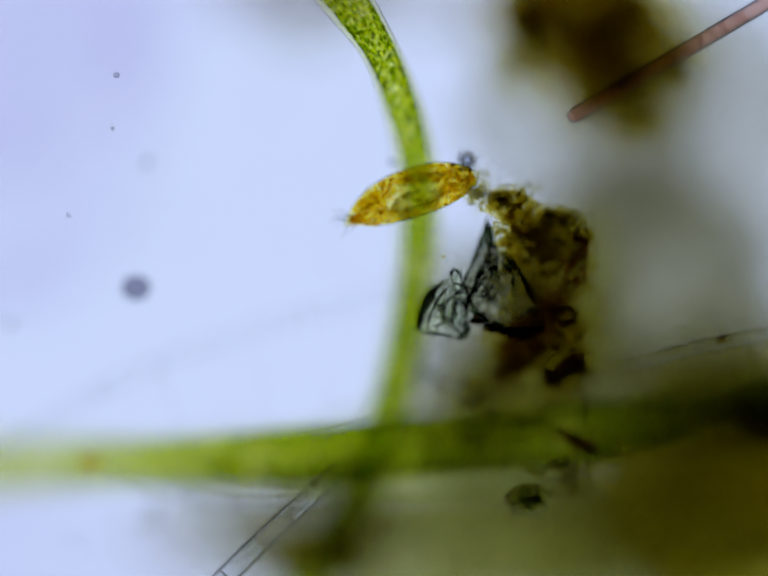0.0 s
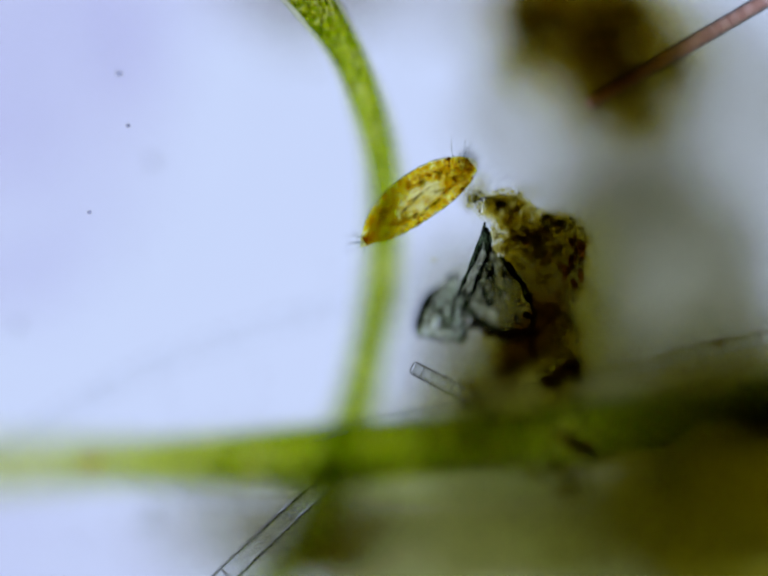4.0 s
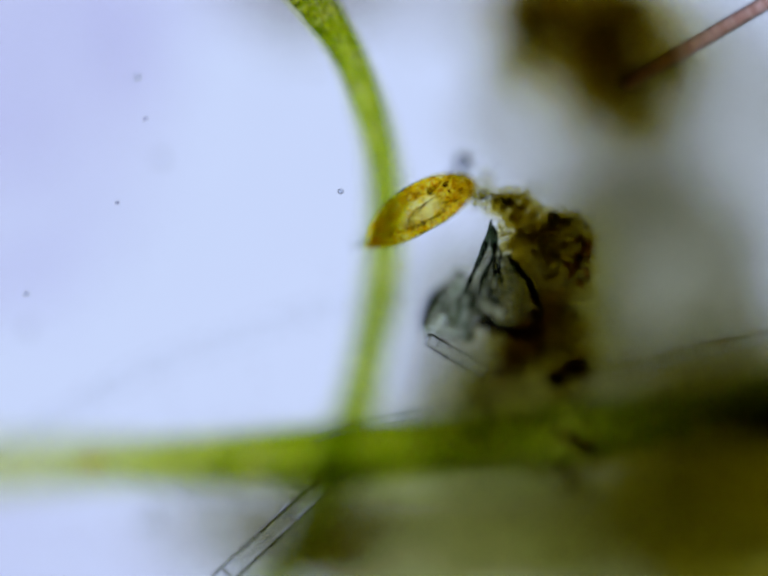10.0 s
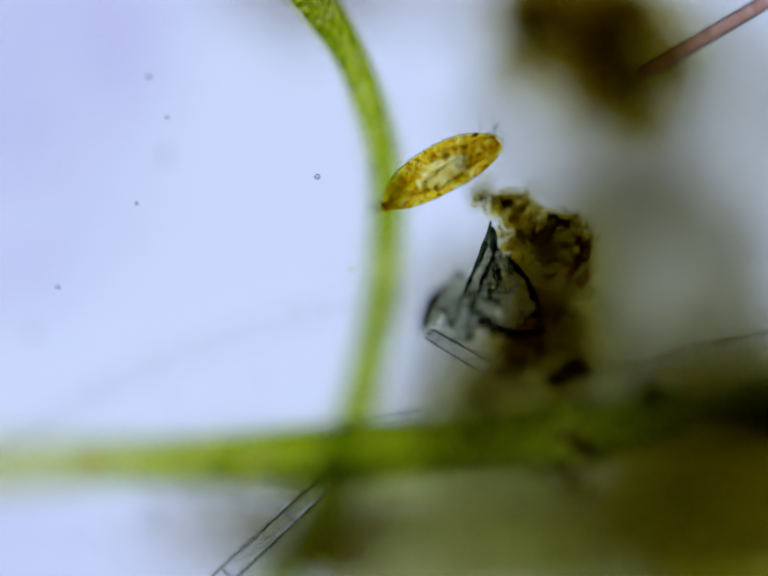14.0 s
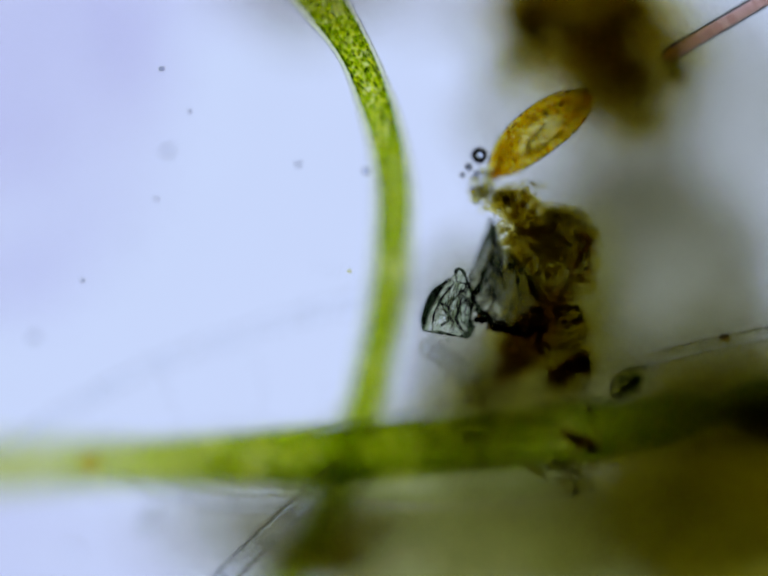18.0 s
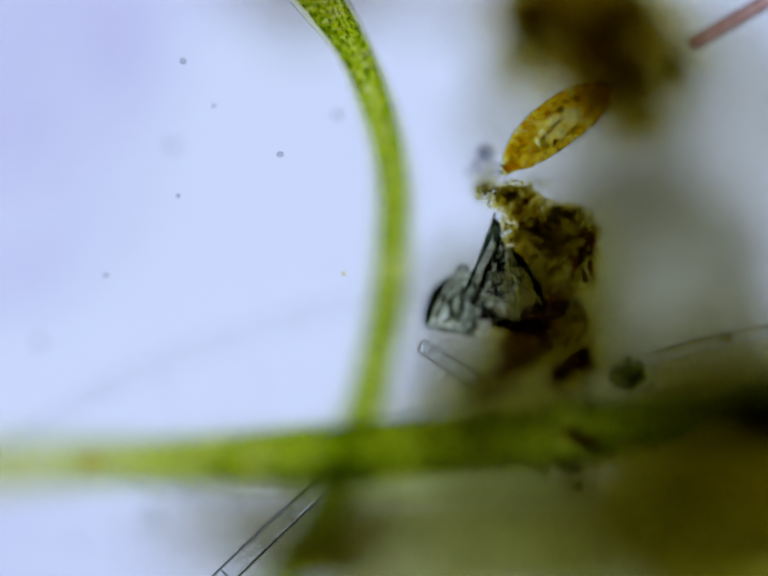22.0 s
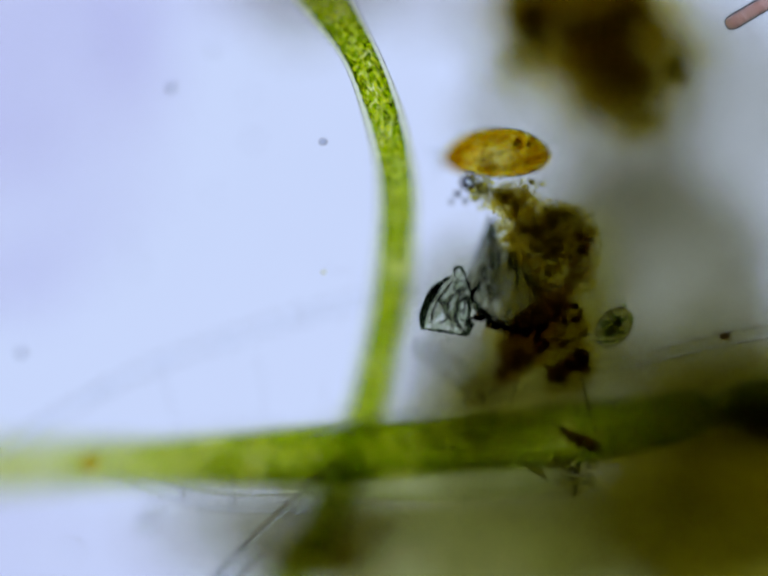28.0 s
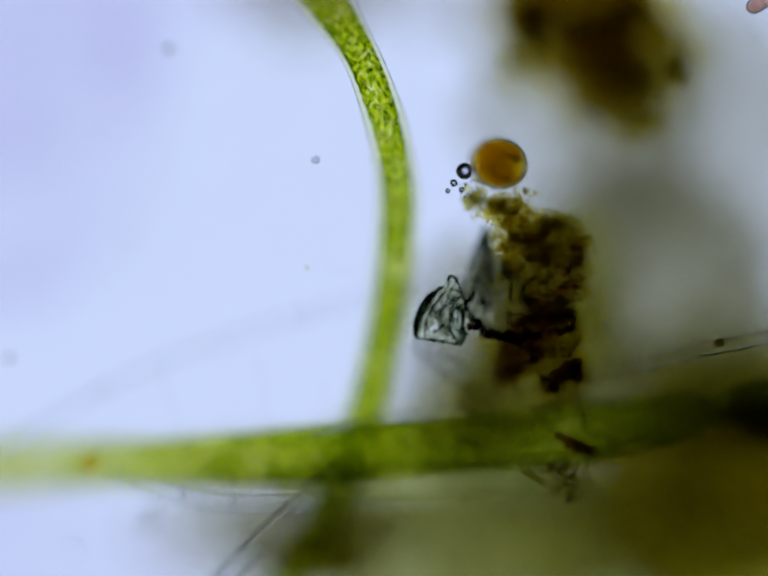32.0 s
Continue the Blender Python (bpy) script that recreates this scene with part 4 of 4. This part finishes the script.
# ---- flocs deep in the drop ----
random.seed(7)
floc("deep_floc", "dark olive-brown floc hanging deep in the water", (1230, 120, 1.4), [
    ("dark_matter", M_FLOC_DARK, "dark brown core", [((1195, 20, 1.9), (140, 80), 60, (14, 30), .2), ((1265, 110, 1.7), (80, 80), 24, (12, 24), .2), ((1085, 30, 1.2), (40, 70), 60, (4, 13), .1)]),
    ("soft_matter", M_FLOC, "olive slime", [((1110, 50, 1.9), (84, 90), 80, (14, 30), .2, 1.0, 2, .7), ((1250, 90, 2.0), (210, 150), 70, (16, 38), .2, 1.0, 2, .7), ((1265, 95, 1.75), (112, 120), 140, (14, 32), .3, 1.0, 2, .7), ((1190, 15, 1.9), (175, 80), 160, (16, 36), .25, 1.0, 2, .7), ((1150, 100, 1.9), (90, 60), 80, (14, 30), .2, 1.0, 2, .7), ((1225, 150, 1.8), (80, 90), 100, (14, 28), .2, 1.0, 2, .7), ((1300, 205, 1.5), (80, 86), 110, (9, 22), .2, 1.0, 2, .7),
                    ((1300, 190, 1.12), (100, 80), 90, (5, 12), .08, 1.0, 2, .7)]),
    ("granule_mass", M_GRANULE, "pale granules on the rim", [((1050, 120, 1.08), (84, 66), 300, (2, 6), .06, 1.0, 1, .3), ((1310, 235, 1.08), (100, 66), 200, (2, 5.5), .06, 1.0, 1, .3), ((1390, 150, 1.1), (50, 80), 300, (2, 6), .08, 1.0, 1, .3)]),
    ("grain_mass", M_FLOC_GREEN, "brown grains", [((1080, 60, 1.06), (46, 80), 320, (2, 6.5), .05, 1.0, 1, .3), ((1305, 200, 1.12), (110, 80), 220, (2, 7), .08, 1.0, 1, .3), ((1385, 130, 1.12), (46, 80), 200, (2, 6), .06, 1.0, 1, .3)])], 0)


def pads(name, label, base, sets, category="mud"):
    """Wide flat lumps deep in the drop: rows u, v, d, half-width, half-height in half micrometres."""
    b = at(*base)
    ob = thing(name, b, label, category)
    for pn, mat, pl, rows in sets:
        for u, v, d, ru, rv in rows:
            g = Geo()
            g.ball(at(u, v, d) - b, (ru * U, rv * U, .22), sub=4, lump=.32, freq=1.7)
            part(pn, g, mat, ob, pl)
    return ob


random.seed(11)
pads("bottom_mud", "olive mud and grey film lying on the slide", (1300, 900, 3.2), [
    ("grey_film", M_FILM, "thin grey film", [(1330, 540, 2.6, 230, 210), (1310, 650, 2.8, 290, 250), (1110, 770, 2.8, 190, 290),
     (1090, 780, 1.9, 110, 75), (960, 640, 2.3, 120, 150), (640, 1080, 2.4, 200, 110), (930, 850, 2.3, 120, 120)]),
    ("olive_film", M_FILM_OLIVE, "thin olive film", [(1120, 1140, 2.6, 500, 170), (940, 1120, 2.6, 330, 130), (900, 960, 2.6, 260, 130), (1110, 1140, 2.7, 240, 95), (1240, 1110, 3.0, 190, 150), (1270, 965, 2.6, 170, 90), (1480, 740, 2.9, 210, 95), (1190, 785, 1.5, 110, 45)]),
    # added pad that widens the level thread's blurred lower edge
    ("green_halo", M_HALO_GREEN, "faint green pad added for the thread's blur halo", [(840, 975, .8, 320, 40)]),
    ("haze", M_HAZE, "faint grey haze", [(930, 755, 2.0, 110, 110), (1180, 60, 2.4, 260, 170), (1410, 290, 2.6, 210, 200), (1235, 290, 2.4, 120, 90), (1290, 330, 2.4, 130, 120), (500, 1090, 2.8, 200, 130), (560, 1100, 2.7, 190, 120), (1200, 200, 2.3, 260, 250), (1180, 260, 2.5, 230, 200), (560, -50, 2.6, 150, 80), (620, -10, 2.4, 120, 120), (1440, 290, 2.6, 250, 300), (1490, 180, 2.5, 150, 180), (1500, 680, 2.5, 130, 110), (1430, 600, 2.7, 260, 230), (560, 1010, 2.6, 220, 120), (880, -40, 2.6, 190, 120), (690, -40, 2.5, 150, 90)]),
    ("ochre_slime", M_OCHRE, "thin ochre slime", [(1075, 765, 1.4, 140, 115), (1010, 830, 1.7, 120, 80), (1180, 560, 1.9, 90, 150), (1180, 700, 1.9, 90, 110)]),
    ("olive_mud", M_OLIVE, "olive mud", [(1490, 790, 3.2, 220, 110), (1480, 1000, 3.3, 300, 220), (1540, 1080, 3.4, 300, 230), (1580, 950, 3.0, 230, 140), (650, 1130, 2.6, 120, 90)]),
    ("dark_mud", M_OLIVE_DARK, "dark mud", [(1600, 850, 1.9, 130, 66)])])
# added pads: the lamp field's falloff to the corners, put into colour
pads("corner_vignette", "faint lavender pads added for the lamp field's dimmer corners", (200, 100, 3.6), [
    ("veil", M_VIGNETTE, "", [(-60, 110, 3.2, 400, 560), (20, 60, 3.4, 330, 300), (520, -40, 2.6, 190, 90), (40, 1180, 3.0, 330, 200), (860, -20, 2.6, 260, 60)])], "slime")

# ---- small swimmers and drifting specks ----
def drift(name, label, rows, d, build, category, group=""):
    ob = thing(name, at(rows[0][1], rows[0][2], d), label, category, group)
    build(ob)
    MOVES.append((ob, [(r[0], Matrix.Translation(at(r[1], r[2], r[3] if len(r) > 3 else d)) @ pose(0, 0, 0, 0, 0, r[4] if len(r) > 4 else 0)) for r in rows]))
    return ob




def frustule(ob):
    g = Geo()
    g.tube([Vector((x * U, 0, 0)) for x in (-72, -70, -66, -20, 30, 66, 70, 72)], [8 * U, 12 * U, 14 * U, 14.5 * U, 14.5 * U, 14 * U, 12 * U, 8 * U], 20, 1)
    part("outer_wall", g, M_TUBE, ob)
    g = Geo()
    g.tube([Vector((x * U, 0, 0)) for x in (-67, -64, 64, 67)], [9 * U, 11.5 * U, 11.5 * U, 9 * U], 20, 1)
    part("inner_wall", g, M_TUBE_IN, ob)
    for x in (-48, 20, 40):
        g = Geo()
        g.tube([Vector((x * U, 0, 0)), Vector(((x + 1.2) * U, 0, 0))], [11 * U] * 2, 20)
        part("cross_wall", g, M_TUBE, ob)


drift("glass_diatom", "empty clear box-shaped diatom", [(0, 915, 785, .0, -28), (3, 908, 780, .1, -28), (6, 900, 792, .1, -28), (9, 925, 742, .1, -30), (13, 938, 715, .1, -30), (16.5, 930, 735, .05, -32),
      (19, 925, 745, .05, -34), (25, 915, 745, 0, -34), (32, 910, 745, 0, -34)], .1, frustule, "diatom")


def pale_cell(ob):
    g = Geo()
    g.ball((0, 0, 0), (46 * U, 33 * U, 26 * U), sub=4, lump=.05)
    part("pellicle", g, M_CELLSKIN, ob, "clear skin")
    g = Geo()
    g.ball((0, 0, 0), (40 * U, 28 * U, 22 * U), sub=3, lump=.08)
    part("plasm", g, M_CELL, ob, "pale olive body")
    g = Geo()
    for _ in range(90):
        g.ball(Vector((random.gauss(0, 16), random.gauss(0, 12), random.gauss(0, 6))) * U, random.uniform(1.5, 5) * U, sub=1)
    part("granule_mass", g, M_GRANULE, ob, "olive granules", "stuff")
    g = Geo()
    for _ in range(80):
        g.ball(Vector((random.gauss(0, 17), random.gauss(0, 13), random.gauss(0, 7))) * U, random.uniform(2, 5) * U, sub=1)
    part("dark_granules", g, M_STREAK, ob, "dark granules", "stuff")


M_CELLSKIN = clear("cell_skin", 1.07, (.92, .93, .86))
drift("round_swimmer", "pale olive oval single-celled swimmer", [(0, 1080, 1020, .25, 0), (.5, 1138, 1062, .3, 40), (1, 1150, 1080, .4, 60), (1.5, 1230, 1038, .5, 30), (2, 1250, 1004, .7, 0), (3.5, 1330, 960, 1.6, 0),
      (6, 1400, 940, 2.2, 0), (11, 1390, 880, 2.0, 0), (13.5, 1345, 810, 1.1, 20), (14.5, 1318, 792, .7, 20), (16.5, 1285, 783, .34, 40), (19, 1292, 788, .33, 30), (20, 1300, 790, .39, 25), (20.5, 1286, 784, .4, 20), (21, 1272, 752, .42, 10), (22, 1290, 768, .42, 0),
      (23, 1285, 760, .42, 0), (24, 1290, 755, .42, 0), (25, 1296, 722, .45, 60), (25.5, 1275, 705, .47, 60), (27.5, 1240, 650, .47, 70), (28, 1252, 668, .47, 50), (28.5, 1232, 652, .48, 30), (29, 1205, 640, .5, 20),
      (30, 1180, 640, .7, 0), (32, 1150, 640, .8, 0)], .4, pale_cell, "protist")


def vesicle(ob):
    g = Geo()
    g.ball((0, 0, 0), (30 * U, 26 * U, 26 * U), sub=3, lump=.05)
    part("body", g, M_VESICLE, ob)


M_VESICLE = stain("grey_vesicle", (.50, .50, .56), (.66, .66, .70), 5, .05)
drift("grey_swimmer", "small grey round swimming cell", [(0, 278, 588, .75), (.5, 350, 745, .85), (1, 668, 842, .95), (1.5, 850, 905, 1.4), (3, 1150, 1000, 2.3), (16, 1400, 1050, 2.4), (32, 1420, 1060, 2.4)], .6, vesicle, "protist")


def bead(ob):
    g = Geo()
    g.ball((0, 0, 0), 17 * U, sub=3, lump=.04)
    part("body", g, M_BEAD, ob)
    for x, y, r in ((-22, -24, 9), (-34, -40, 6), (-6, -38, 7)):
        g = Geo()
        g.ball(Vector((x, y, 3)) * U, (r * U, r * .8 * U, r * .8 * U), any_turn(), 3, .22)
        part("bead", g, M_BEAD, ob)


drift("glassy_bead", "round glassy bead with small beads clinging to it", [(0, 952, 328, .6), (2, 946, 342, .55), (3, 950, 332, .6), (6, 955, 330, .62), (9, 946, 330, .62), (12.5, 945, 328, .62), (14.5, 950, 330, .6), (16.5, 958, 345, .55), (18, 978, 318, .55),
      (19, 988, 318, .55), (21, 990, 316, .55), (23, 988, 313, .62), (24, 990, 320, .62), (25, 985, 320, .55), (26, 970, 345, .6), (27.5, 955, 372, .75), (30, 958, 374, .75), (31, 950, 362, .65), (32, 948, 350, .5)], .6, bead, "bead")


def speck(r, mat):
    def build(ob):
        g = Geo()
        g.ball((0, 0, 0), (r * U, r * .85 * U, r * .8 * U), sub=2, lump=.1)
        part("body", g, mat, ob)
    return build


for r, d, mat, rows in (
        (8, .3, M_SPECK, [(0, 238, 153), (6, 250, 148), (9, 272, 155), (13, 297, 156), (19, 340, 136), (23, 385, 120), (32, 470, 90, 2.6)]),
        (6, .2, M_SPECK_DARK, [(0, 230, 262), (6, 272, 251), (9, 287, 243), (13, 328, 240), (19, 400, 225), (32, 560, 190, 2.6)]),
        (6, .15, M_SPECK_DARK, [(0, 140, 440), (6, 200, 425), (9, 228, 413), (13, 267, 415), (19, 330, 405), (32, 480, 390, 2.6)]),
        (6, .2, M_SPECK, [(0, -60, 640), (6, 5, 618), (9, 36, 605), (13, 100, 590), (19, 180, 570), (32, 330, 540, 2.6)]),
        (8, .1, M_SPECK, [(0, 820, 440), (6, 760, 420), (9, 710, 398), (13, 658, 367), (19, 600, 330), (32, 480, 270, 2.6)]),
        (6, .3, M_FLOC_GREEN, [(0, 905, 524), (6, 880, 533), (9, 856, 540), (13, 719, 548), (19, 712, 555), (24, 690, 560), (32, 627, 547)]),
        (6, .25, M_SPECK_DARK, [(0, 1400, 700), (6, 1422, 764), (9, 1437, 789), (13, 1450, 856), (19, 1460, 905), (32, 1480, 960)]),
        (11, .95, M_SPECK, [(0, 20, 660), (19, 70, 690), (23, 90, 702), (24, 105, 706), (28, 45, 720), (32, 20, 730)]),
        (12, .9, M_SPECK, [(0, 300, 330), (19, 345, 305), (23, 355, 296), (24, 358, 293), (28, 350, 180), (32, 346, 100)]),
        (10, .6, M_SPECK, [(0, 800, 330), (13, 760, 340), (19, 738, 350), (23, 678, 213), (24, 676, 217), (28, 660, 290), (32, 645, 327)]),
        (6, .5, M_SPECK_DARK, [(0, 1395, 665), (6, 1600, 640), (32, 1640, 500)])):
    drift("drifting_speck", "tiny speck drifting in the water", rows, d, speck(r * .8, mat), "speck", "drifting specks")


def motions():
    for ob, rows in MOVES:
        last = rows[-1]
        if last[0] < 32:
            rows = rows + [(32, last[1])]
        walk(ob, rows)


motions()
